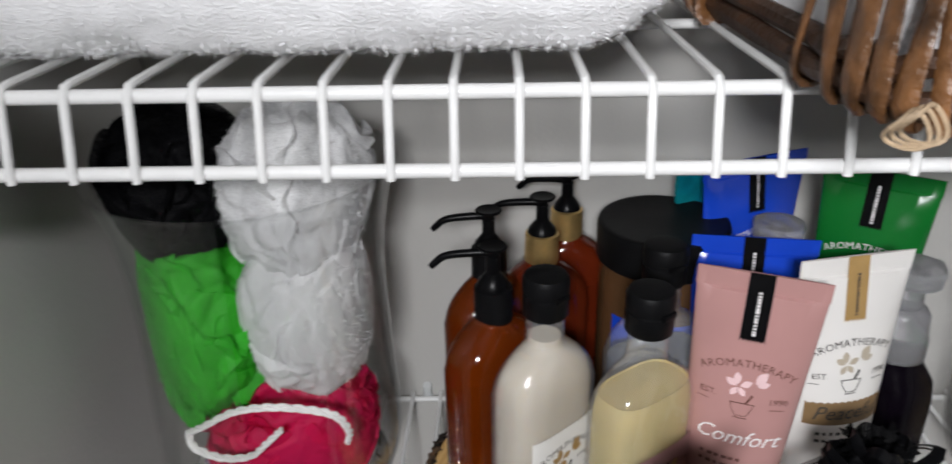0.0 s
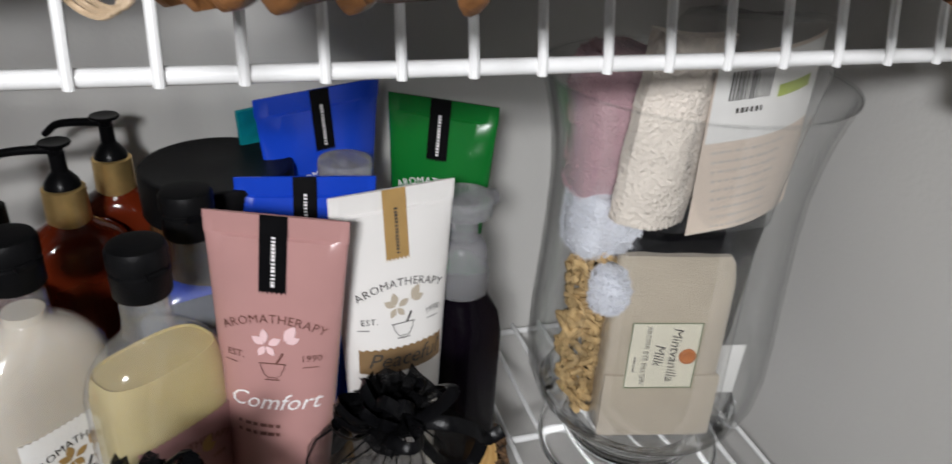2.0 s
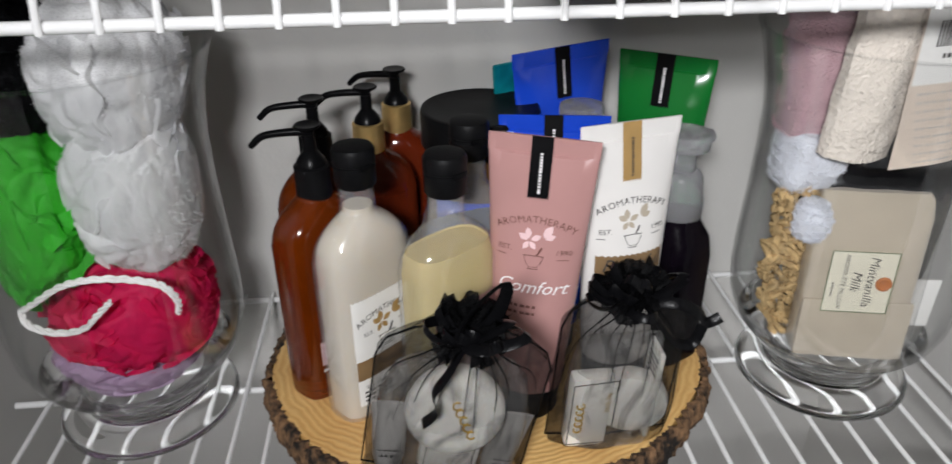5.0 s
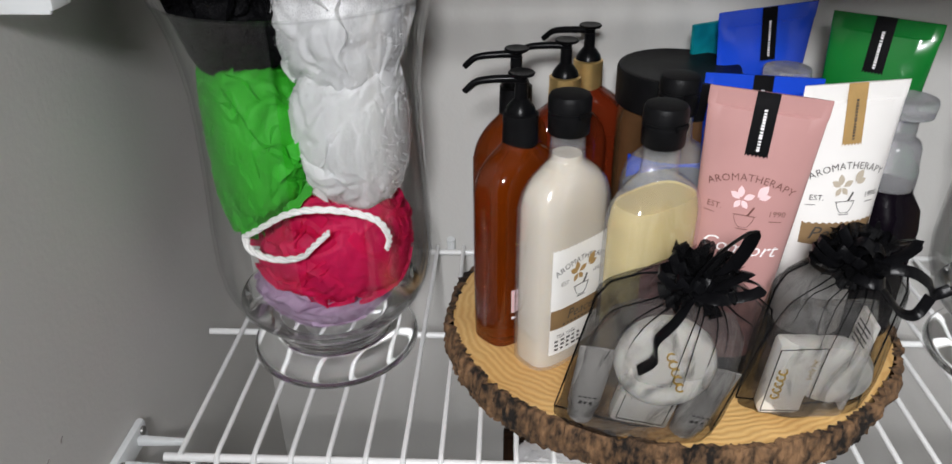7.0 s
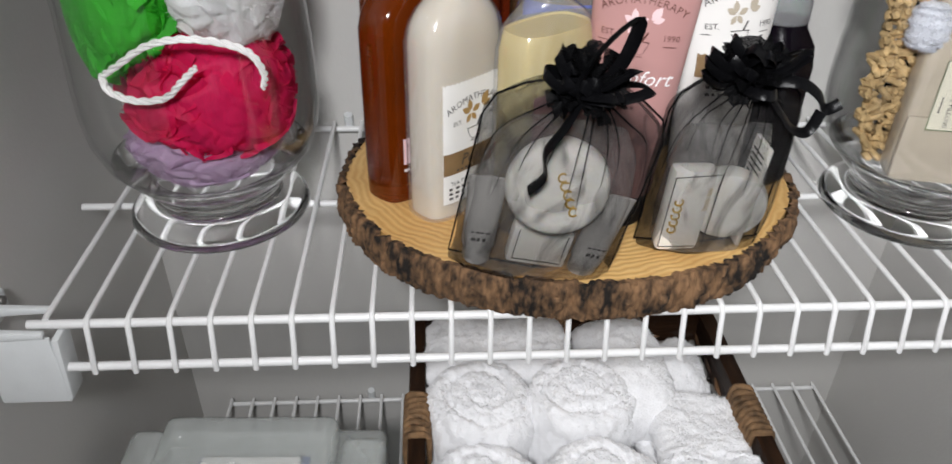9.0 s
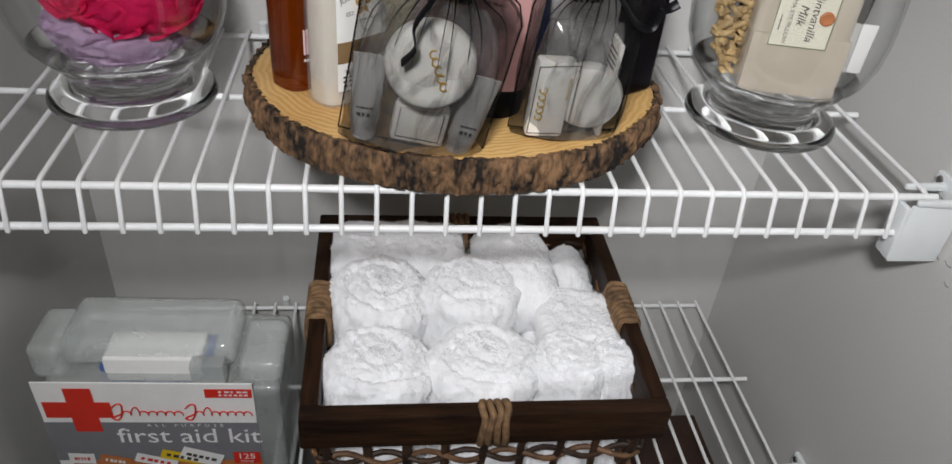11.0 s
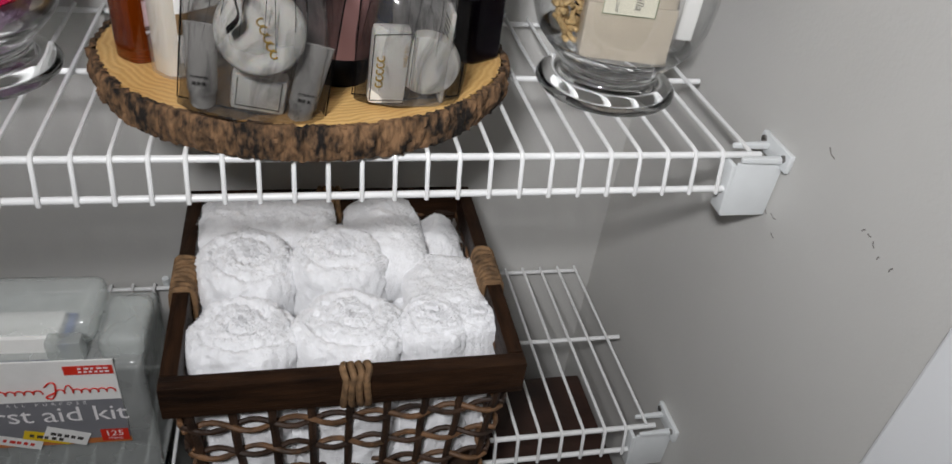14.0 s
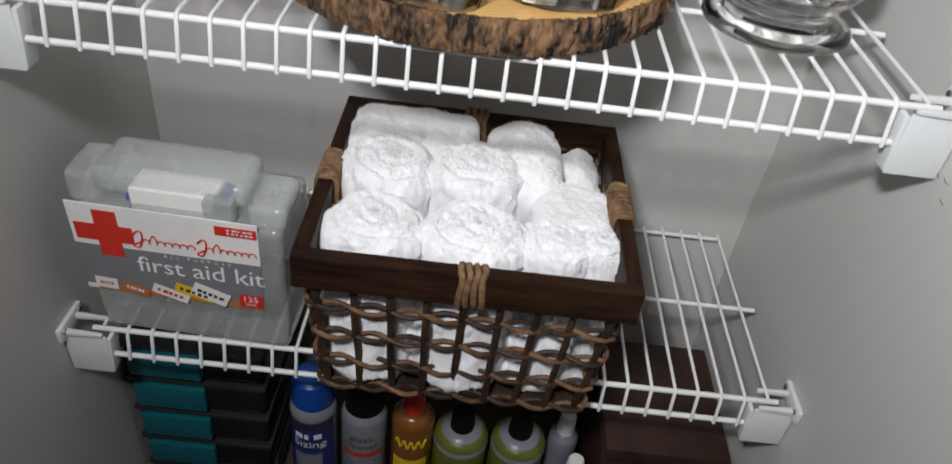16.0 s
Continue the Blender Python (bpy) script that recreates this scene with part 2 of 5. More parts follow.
    can=shade("shade_darkened_white", (0.20, 0.21, 0.235), 0.3, vary=0.08, scale=30),
    navy=shade("navy_can_print", (0.015, 0.03, 0.16), 0.3, vary=0.15, scale=40),
    bluecap=shade("bright_blue_cap", (0.006, 0.06, 0.32), 0.3, vary=0.1, scale=40),
    brown=shade("dark_brown_box", (0.040, 0.018, 0.012), 0.5, vary=0.4, scale=24, bump=0.3, bump_scale=120),
    oilbrown=shade("amber_polish_bottle", (0.20, 0.075, 0.015), 0.25, vary=0.3, scale=30, coat=0.3),
    lime=shade("lime_label", (0.13, 0.14, 0.02), 0.4, vary=0.15, scale=40),
    scuff=shade("dark_scuff", (0.22, 0.205, 0.19), 0.8, vary=0.3, scale=200),
)
M["organza"] = net("black_organza", (0.014, 0.013, 0.013), holes=0.55, scale=1500)
M["organza"].node_tree.nodes["Map Range"].inputs["To Max"].default_value = 0.38
M["organza"].node_tree.nodes["Map Range"].inputs["To Min"].default_value = 0.24
nt = M["organza"].node_tree
folds = nt.nodes.new("ShaderNodeTexNoise")
folds.inputs["Scale"].default_value, folds.inputs["Detail"].default_value, folds.inputs["Distortion"].default_value = 55, 2, 1.5
fold_map = nt.nodes.new("ShaderNodeMapping")
fold_map.inputs["Scale"].default_value = (1, 1, 0.35)
fold_range = nt.nodes.new("ShaderNodeMapRange")
fold_range.inputs["From Min"].default_value, fold_range.inputs["From Max"].default_value = 0.50, 0.72
fold_range.inputs["To Min"].default_value, fold_range.inputs["To Max"].default_value = 0.0, 0.26
fold_add = nt.nodes.new("ShaderNodeMath")
fold_add.use_clamp = True
nt.links.new(nt.nodes["Texture Coordinate"].outputs["Object"], fold_map.inputs["Vector"])
nt.links.new(fold_map.outputs[0], folds.inputs["Vector"])
nt.links.new(folds.outputs[0], fold_range.inputs["Value"])
nt.links.new(nt.nodes["Map Range"].outputs[0], fold_add.inputs[0])
nt.links.new(fold_range.outputs[0], fold_add.inputs[1])
nt.links.new(fold_add.outputs[0], nt.nodes["Material Output"].inputs["Surface"].links[0].from_node.inputs[0])
M["organza_dense"] = net("gathered_black_organza", (0.004, 0.004, 0.0045), holes=0.25, scale=1500)
M["ribbon"] = shade("black_satin_ribbon", (0.003, 0.003, 0.0035), 0.3, vary=0.4, scale=90, bump=0.25, bump_scale=200)
for key, colour in (("green", (0.05, 0.55, 0.03)), ("white", (0.95, 0.95, 0.97)), ("red", (0.76, 0.010, 0.110)), ("black", (0.005, 0.005, 0.006)), ("lilac", (0.58, 0.42, 0.60))):
    M["net_" + key] = net(key + "_nylon_net", colour, holes=0.25, scale=1100)

for key in ("black", "blackmat", "purple", "organza_dense", "ribbon", "blackcloth", "net_black", "darkwood", "drawer"):
    M[key].node_tree.nodes["Principled BSDF"].inputs["Specular IOR Level"].default_value = 0.12


# ---- builders ----
def part(name, bm, material, parent=None, label="", smooth=True, crease=38):
    """One mesh object out of a bmesh, under a thing or a part."""
    me = bpy.data.meshes.new(name)
    bm.to_mesh(me)
    bm.free()
    for f in me.polygons:
        f.use_smooth = smooth
    if smooth:
        me.set_sharp_from_angle(angle=radians(crease))
    me.materials.append(material)
    ob = new(name, me)
    ob.parent = parent
    if label:
        ob["label"] = label
    return ob


def thing(name, m, label, category, group="", kind=""):
    ob = new(name)
    ob.empty_display_size = 0.02
    ob.matrix_basis = m
    return tagged(ob, label, category, group, kind)


def box(bm, lo, hi, bevel=0.0, seg=2):
    r = bmesh.ops.create_cube(bm, size=1)
    c, s = [(a + b) / 2 for a, b in zip(lo, hi)], [b - a for a, b in zip(lo, hi)]
    bmesh.ops.transform(bm, matrix=Matrix.LocRotScale(c, None, s), verts=r["verts"])
    if bevel:
        es = list({e for v in r["verts"] for e in v.link_edges})
        bmesh.ops.bevel(bm, geom=es, offset=bevel, segments=seg, affect="EDGES", profile=0.6)
    return bm


def boxed(lo, hi, bevel=0.0, seg=2):
    return box(bmesh.new(), lo, hi, bevel, seg)


def ring_point(a, w, d, n):
    c, s = math.cos(a), math.sin(a)
    return w * math.copysign(abs(c) ** (2 / n), c), d * math.copysign(abs(s) ** (2 / n), s)


def loft(bm, sections, count=32, caps=(True, True), shift=(0, 0)):
    """Skin over sections (z, half width, half depth, squareness)."""
    rings = []
    for z, w, d, n in sections:
        rings.append([bm.verts.new((shift[0] + x, shift[1] + y, z)) for x, y in (ring_point(2 * math.pi * i / count, w, d, n) for i in range(count))])
    for a, b in zip(rings, rings[1:]):
        for i in range(count):
            j = (i + 1) % count
            bm.faces.new((a[i], a[j], b[j], b[i]))
    if caps[0]:
        bm.faces.new(rings[0][::-1])
    if caps[1]:
        bm.faces.new(rings[-1])
    return bm


def lofted(sections, count=32, caps=(True, True), shift=(0, 0)):
    return loft(bmesh.new(), sections, count, caps, shift)


def turned(profile, count=40, caps=(True, True), shift=(0, 0)):
    return lofted([(z, r, r, 2) for z, r in profile], count, caps, shift)


def sweep(bm, pts, r, sides=8, closed=False, flat=1.0, taper=None):
    """A round or flattened cord along points."""
    pts = [Vector(p) for p in pts]
    n = len(pts)
    rings, up = [], None
    for i, p in enumerate(pts):
        a, b = (pts[(i - 1) % n], pts[(i + 1) % n]) if closed else (pts[max(i - 1, 0)], pts[min(i + 1, n - 1)])
        t = (b - a).normalized()
        if up is None:
            up = t.orthogonal().normalized()
        up = (up - t * up.dot(t)).normalized()
        side = t.cross(up)
        k = r * (taper(i / max(1, n - 1)) if taper else 1.0)
        rings.append([bm.verts.new(p + (up * math.cos(2 * math.pi * j / sides) * k + side * math.sin(2 * math.pi * j / sides) * k * flat)) for j in range(sides)])
    pairs = list(zip(rings, rings[1:])) + ([(rings[-1], rings[0])] if closed else [])
    for a, b in pairs:
        for j in range(sides):
            k = (j + 1) % sides
            bm.faces.new((a[j], a[k], b[k], b[j]))
    if not closed:
        bm.faces.new(rings[0][::-1])
        bm.faces.new(rings[-1])
    return bm


def swept(pts, r, sides=8, closed=False, flat=1.0, taper=None):
    return sweep(bmesh.new(), pts, r, sides, closed, flat, taper)


def curve_points(pts, n):
    """A smooth line through points."""
    pts = [Vector(p) for p in pts]
    out = []
    for i in range(n):
        u = i / (n - 1) * (len(pts) - 1)
        k = min(int(u), len(pts) - 2)
        f = u - k
        p0, p1, p2, p3 = pts[max(k - 1, 0)], pts[k], pts[k + 1], pts[min(k + 2, len(pts) - 1)]
        out.append(0.5 * ((2 * p1) + (p2 - p0) * f + (2 * p0 - 5 * p1 + 4 * p2 - p3) * f * f + (3 * p1 - p0 - 3 * p2 + p3) * f ** 3))
    return out


def wrapped(front, x0, x1, z0, z1, lift=0.0004, nx=14, nz=6, notch=0, notch_side=""):
    """A thin patch that follows a front surface y = front(x, z)."""
    bm = bmesh.new()
    grid = []
    for j in range(nz + 1):
        row = []
        for i in range(nx + 1):
            x, z = x0 + (x1 - x0) * i / nx, z0 + (z1 - z0) * j / nz
            if notch and notch_side == "low" and j == 0 and i % 2:
                z += notch
            if notch and notch_side == "high" and j == nz and i % 2:
                z -= notch
            row.append(bm.verts.new((x, front(x, z) - lift, z)))
        grid.append(row)
    for a, b in zip(grid, grid[1:]):
        for i in range(nx):
            bm.faces.new((a[i], a[i + 1], b[i + 1], b[i]))
    return bm


def lettering(text, size, place, space=1.0, bend=0.0, shear=0.0, extrude=0.0):
    """Built-in letters as a bmesh; place(u, v) gives a point for each spot of the line, centred on 0."""
    cu = bpy.data.curves.new("letters", "FONT")
    cu.body, cu.size, cu.align_x, cu.align_y, cu.space_character, cu.shear = text, size, "CENTER", "CENTER", space, shear
    cu.resolution_u = 2
    ob = new("letters", cu)
    dg = bpy.context.evaluated_depsgraph_get()
    me = bpy.data.meshes.new_from_object(ob.evaluated_get(dg))
    bpy.data.objects.remove(ob)
    bpy.data.curves.remove(cu)
    bm = bmesh.new()
    bm.from_mesh(me)
    bpy.data.meshes.remove(me)
    bmesh.ops.triangulate(bm, faces=bm.faces)
    for v in bm.verts:
        u, w = v.co.x, v.co.y
        if bend:
            a = u / bend
            u, w = (bend + w) * math.sin(a), (bend + w) * math.cos(a) - bend
        v.co = place(u, w)
    return bm


def bars(front, x0, x1, z, n, height, lift=0.0007, upright=False):
    """A line of unreadable print as short dashes."""
    bm = bmesh.new()
    rnd = random.Random(int(1e5 * (x0 + z)) + n)
    at = x0
    step = (x1 - x0) / n
    for i in range(n):
        w = step * rnd.uniform(0.45, 0.85)
        if upright:
            cs = [(z - height / 2, at), (z + height / 2, at), (z + height / 2, at + w), (z - height / 2, at + w)]
        else:
            cs = [(at, z - height / 2), (at + w, z - height / 2), (at + w, z + height / 2), (at, z + height / 2)]
        bm.faces.new([bm.verts.new((x, front(x, zz) - lift, zz)) for x, zz in cs])
        at += step
    return bm


def rough_up(bm, amount, scale, seed=0.0):
    bm.normal_update()
    for v in bm.verts:
        v.co += v.normal * amount * noise.noise(v.co * scale + Vector((seed, seed * 2, 0)))
    return bm


def pile(ob, surface, count, length, material, seed):
    """Short loose fibres standing on a cloth."""
    r = random.Random(seed)
    me = surface.data
    polys = [p for p in me.polygons]
    verts, faces = [], []
    for k in range(count):
        p = polys[r.randrange(len(polys))]
        vs = [me.vertices[i].co for i in p.vertices]
        w = [r.random() for _ in vs]
        t = sum(w)
        c = sum((v * (a / t) for v, a in zip(vs, w)), Vector())
        d = (p.normal + Vector((r.uniform(-0.8, 0.8), r.uniform(-0.8, 0.8), r.uniform(-0.8, 0.8)))).normalized() * length * r.uniform(0.5, 1.2)
        s = d.orthogonal().normalized() * 0.00022
        b = len(verts)
        verts += [c - s, c + s, c + d]
        faces.append((b, b + 1, b + 2))
    out = bpy.data.meshes.new("nap")
    out.from_pydata(verts, [], faces)
    out.materials.append(material)
    f = new("nap", out)
    f.parent = ob
    f["kind"] = "stuff"
    return f


# ---- setting ----
XL, XR, YB, YF, ZF, ZC = -0.236, 0.547, 0.664, 0.16, 0.44, 2.12
def wall(name, lo, hi, label="greige painted wall", bevel=0.0, material=M["wall"]):
    return tagged(part(name, boxed(lo, hi, bevel), material, smooth=False), label, "wall", kind="structure")


wall("wall_back", (XL - 0.1, YB, ZF - 0.05), (XR + 0.1, YB + 0.1, ZC), label="smooth greige painted back wall of the closet")
wall_left = wall("wall_left", (XL - 0.1, YF, ZF - 0.05), (XL, YB, ZC), label="greige painted side wall of the closet")
wall_right = wall("wall_right", (XR, YF, ZF - 0.05), (XR + 0.1, YB, ZC), label="greige painted side wall with small dark scuffs")
wall("wall_front_left", (-1.9, YF - 0.12, ZF - 0.05), (XL - 0.1, YF + 0.02, ZC), label="greige painted room wall beside the closet")
wall("wall_front_right", (XR + 0.1, YF - 0.12, ZF - 0.05), (2.2, YF + 0.02, ZC), label="greige painted room wall beside the closet")
# Walls out of view, kept near black to limit bounce into the closet.
wall("wall_room_left", (-2.0, -2.6, ZF - 0.05), (-1.9, YF + 0.02, ZC), label="unseen room wall, near black to hold down fill light", material=M["room"])
wall("wall_room_right", (2.2, -2.6, ZF - 0.05), (2.3, YF + 0.02, ZC), label="unseen room wall, near black to hold down fill light", material=M["room"])
wall("wall_room_back", (-2.0, -2.7, ZF - 0.05), (2.3, -2.6, ZC), label="unseen room wall, near black to hold down fill light", material=M["room"])
tagged(part("floor", boxed((-2.0, -2.7, ZF - 0.1), (2.3, YB, ZF)), M["floor"], smooth=False), "dark floor under the stored bottles and boxes", "floor", kind="structure")
tagged(part("ceiling", boxed((-2.0, -2.7, ZC), (2.3, YB + 0.1, ZC + 0.1)), M["ceil"], smooth=False), "plain white ceiling", "ceiling", kind="structure")
for side, x0, x1 in (("left", XL - 0.1, XL + 0.004), ("right", XR - 0.004, XR + 0.1)):
    tagged(part("trim", boxed((x0, YF - 0.135, ZF), (x1, YF, 2.08), 0.003), M["trim"], smooth=False), "white painted door casing of the closet", "trim", kind="structure")
# Made-up fixture, added out of view only to give the front light a body.
pendant = thing("added_hanging_lamp", pose(-0.02, -0.30, 1.835), "made-up white hanging lamp, added out of view to carry the front light", "lamp")
part("shade", turned([(0.0, 0.105), (0.004, 0.108), (0.022, 0.070), (0.030, 0.020)], 32), M["trim"], pendant)
part("cord", turned([(0.030, 0.003), (ZC - 1.836, 0.003)], 10), M["trim"], pendant)

# scuffs on the side wall
rnd = random.Random(4)
for y, z, l in ((0.318, 1.234, 0.011), (0.352, 1.150, 0.009), (0.366, 1.146, 0.010), (0.345, 1.135, 0.006), (0.252, 1.208, 0.004), (0.245, 1.203, 0.005), (0.262, 1.206, 0.004), (0.224, 1.198, 0.005), (0.238, 1.198, 0.003)):
    bm = bmesh.new()
    a = rnd.uniform(-0.5, 2.2)
    sweep(bm, [(XR, y, z), (XR, y + l * math.cos(a) * 0.5, z + l * math.sin(a) * 0.5), (XR, y + l * math.cos(a + 0.3), z + l * math.sin(a + 0.3))], 0.0006, 5)
    part("scuff", bm, M["scuff"], wall_right)
for y, z, l in ((0.330, 1.262, 0.003), (0.312, 1.258, 0.005), (0.318, 1.250, 0.003)):
    bm = swept([(XL, y, z), (XL, y + l * 0.4, z + l * 0.7), (XL, y + l, z + l)], 0.0005, 5)
    part("scuff", bm, M["scuff"], wall_left)


# ---- wire shelves ----
STEP = 0.0254
def bracket(parent, x_wall, sign, y, z):
    """End bracket: wall plate with two screws, arm and hanging flap. sign: +1 on the right wall."""
    def piece(name, lo, hi, owner, bevel=0.002):
        lo, hi = list(lo), list(hi)
        if sign < 0:
            lo[0], hi[0] = -hi[0], -lo[0]
        return part(name, boxed(lo, hi, bevel), M["plastic"], owner)
    ob = piece("bracket", (-0.006, -0.022, -0.006), (0.0, 0.026, 0.012), parent, 0.0028)
    ob["label"] = "white plastic end bracket"
    ob.location = (x_wall, y, z)
    for y0, y1, reach in ((-0.016, -0.009, -0.044), (0.009, 0.015, -0.040)):
        arm = piece("arm", (reach, y0, 0.000), (-0.0055, y1, 0.0065), ob)
        for v in arm.data.vertices:
            if abs(v.co.x) > 0.030:
                v.co.y, v.co.z = (y0 + y1) / 2 + (v.co.y - (y0 + y1) / 2) * 0.6, 0.003 + (v.co.z - 0.003) * 0.7
    piece("flap", (-0.0455, -0.0125, -0.055), (-0.0015, -0.0095, -0.0005), ob, 0.0013)
    fold = piece("flap_edge", (-0.0510, -0.0125, -0.0535), (-0.0460, 0.006, -0.002), ob, 0.0022)
    for v in fold.data.vertices:
        v.co.x += sign * 0.004 * min(1.0, (-v.co.z) / 0.05)
    for dy, dz in ((-0.014, 0.005), (0.019, 0.006)):
        bm = turned([(0.0, 0.0035), (0.0015, 0.0032), (0.002, 0.0015)], 12)
        bmesh.ops.rotate(bm, cent=(0, 0, 0), matrix=Matrix.Rotation(radians(-90 * sign), 3, "Y"), verts=bm.verts)
        s = part("screw", bm, M["screw"], ob, "dark steel screw head")
        s.location = (-0.006 * sign, dy, dz)
    return ob


def wire_shelf(z, y_lip, y_back, drop, label, x0=-0.17, first=-1, last=27, mid=None):
    ob = thing("wire_shelf", pose(0, 0, z), label, "shelf", "wire shelves in the closet")
    xa, xb = x0 + STEP * first, x0 + STEP * last
    long_wires = [("lip_rail", y_lip, 0.0, 0.0031, xa - 0.012, xb + 0.012), ("lip_rail", y_lip - 0.007, -drop, 0.0031, xa + 0.004, xb - 0.004),
                  ("cross_rail", mid or (y_lip + y_back) / 2 + 0.004, -0.0008, 0.0028, xa - 0.030, xb + 0.020), ("cross_rail", y_back, -0.0008, 0.0028, xa, xb)]
    for name, y, dz, r, a, b in long_wires:
        part(name, swept([(a, y, dz), (a + 0.001, y, dz), (b - 0.001, y, dz), (b, y, dz)], r, 10), M["wire"], ob)
    data = {}
    for i in range(first, last + 1):
        full = first < i < last
        if full not in data:
            line = [(0, y_back + 0.003, 0.0045), (0, (y_lip + y_back) / 2, 0.0045), (0, y_lip + 0.004, 0.0045), (0, y_lip - 0.001, 0.0040)]
            if full:
                line += [(0, y_lip - 0.0042, 0.0005), (0, y_lip - 0.0075, -drop * 0.5), (0, y_lip - 0.0108, -drop + 0.002), (0, y_lip - 0.0108, -drop - 0.0025)]
            data[full] = part("deck_wire", swept(line, 0.0019, 8), M["wire"], ob)
            w = data[full]
        else:
            w = new("deck_wire", data[full].data)
            w.parent = ob
        w.location.x = x0 + STEP * i
    bracket(ob, XR, 1, y_lip, -0.001)
    bracket(ob, XL, -1, y_lip, -0.001)
    for x in (-0.03, 0.36):
        bm = swept([(x, y_back + 0.007, -0.004), (x, y_back + 0.006, 0.004), (x, y_back + 0.004, 0.012)], 0.0042, 8)
        part("wall_clip", bm, M["plastic"], ob, "white plastic wall clip")
    return ob


wire_shelf(1.200, 0.380, 0.655, 0.030, "white vinyl-coated wire shelf holding the wood slice and vases")
wire_shelf(0.838, 0.378, 0.655, 0.030, "white wire shelf holding the towel basket and first aid kit")
wire_shelf(1.559, 0.379, 0.655, 0.030, "white wire shelf under a folded towel and wicker basket", x0=-0.1837, first=-1, last=28)

DECK, TOP = 1.2066, 1.2345

# ---- wood slice ----
def wood_slice():
    ob = thing("wood_slice", pose(0.150, 0.510, DECK), "oval slab of pale wood with rough dark bark edge", "wood slice")
    n, rows = 160, 8
    edge = []
    for i in range(n):
        a = 2 * math.pi * i / n
        k = 1 + 0.022 * noise.noise(Vector((math.cos(a) * 2.2, math.sin(a) * 2.2, 3)))
        edge.append((math.cos(a) * 0.167 * k, math.sin(a) * 0.142 * k))
    h = TOP - DECK
    bm = bmesh.new()
    rings = []
    for f in (1.0, 0.9, 0.75, 0.55, 0.35, 0.15):
        rings.append([bm.verts.new((x * f, y * f, h + 0.0004 * noise.noise(Vector((x * f, y * f, 0)) * 60))) for x, y in edge])
    low = [bm.verts.new((x, y, 0.001)) for x, y in edge]
    for a, b in list(zip(rings, rings[1:])) + [(low, rings[0])]:
        for i in range(n):
            j = (i + 1) % n
            bm.faces.new((a[i], a[j], b[j], b[i]))
    bm.faces.new(rings[-1])
    bm.faces.new(low[::-1])
    wood = bpy.data.materials.new("pale_sawn_wood")
    wood.use_nodes = True
    nt = wood.node_tree
    p = nt.nodes["Principled BSDF"]
    p.inputs["Roughness"].default_value = 0.5
    tc = nt.nodes.new("ShaderNodeTexCoord")
    mp = nt.nodes.new("ShaderNodeMapping")
    mp.inputs["Location"].default_value = (0.02, 0.0, 0)
    mp.inputs["Scale"].default_value = (1.0, 1.22, 0.2)
    wv = nt.nodes.new("ShaderNodeTexWave")
    wv.wave_type, wv.rings_direction = "RINGS", "Z"
    wv.inputs["Scale"].default_value = 58
    wv.inputs["Distortion"].default_value = 9.0
    wv.inputs["Detail"].default_value = 3
    wv.inputs["Detail Scale"].default_value = 0.6
    ramp = nt.nodes.new("ShaderNodeValToRGB")
    ramp.color_ramp.elements[0].color = (0.62, 0.365, 0.125, 1)
    ramp.color_ramp.elements[1].color = (0.72, 0.47, 0.185, 1)
    ns = nt.nodes.new("ShaderNodeTexNoise")
    ns.inputs["Scale"].default_value = 14
    ns.inputs["Detail"].default_value = 6
    mx = nt.nodes.new("ShaderNodeMix")
    mx.data_type, mx.blend_type = "RGBA", "MULTIPLY"
    mx.inputs[0].default_value = 0.55
    r2 = nt.nodes.new("ShaderNodeValToRGB")
    r2.color_ramp.elements[0].color = (0.62, 0.45, 0.30, 1)
    r2.color_ramp.elements[1].color = (1, 1, 1, 1)
    r2.color_ramp.elements[0].position, r2.color_ramp.elements[1].position = 0.35, 0.6
    bp = nt.nodes.new("ShaderNodeBump")
    bp.inputs["Strength"].default_value, bp.inputs["Distance"].default_value = 0.25, 0.001
    lk = nt.links.new
    lk(tc.outputs["Object"], mp.inputs[0]), lk(mp.outputs[0], wv.inputs[0]), lk(wv.outputs[0], ramp.inputs[0])
    lk(tc.outputs["Object"], ns.inputs[0]), lk(ns.outputs[0], r2.inputs[0])
    lk(ramp.outputs[0], mx.inputs[6]), lk(r2.outputs[0], mx.inputs[7]), lk(mx.outputs[2], p.inputs["Base Color"])
    lk(wv.outputs[0], bp.inputs["Height"]), lk(bp.outputs[0], p.inputs["Normal"])
    part("slab", bm, wood, ob, "pale sawn wood face with growth rings")
    bark = shade("rough_bark", (0.105, 0.058, 0.028), 0.9, vary=1.2, scale=230, stretch=(1, 1, 0.4), tint=(0.010, 0.007, 0.005), bump=1.0, bump_scale=240)
    bark.node_tree.nodes["Color Ramp"].color_ramp.elements[0].position = 0.42
    bark.node_tree.nodes["Color Ramp"].color_ramp.elements[1].position = 0.62
    bm = bmesh.new()
    m, turns = 640, 12
    grid = []
    for j in range(turns + 1):
        f = j / turns
        row = []
        for i in range(m):
            a = 2 * math.pi * i / m
            k = 1 + 0.022 * noise.noise(Vector((math.cos(a) * 2.2, math.sin(a) * 2.2, 3)))
            x, y = math.cos(a) * 0.167 * k, math.sin(a) * 0.142 * k
            q = Vector((a * 9, f * 2.2, 1))
            crag = 0.0075 * abs(noise.noise(Vector((a * 16, f * 0.8, 1)))) + 0.0042 * abs(noise.noise(Vector((a * 34, f * 3.0, 4)))) + 0.0014 * noise.noise(q * 9)
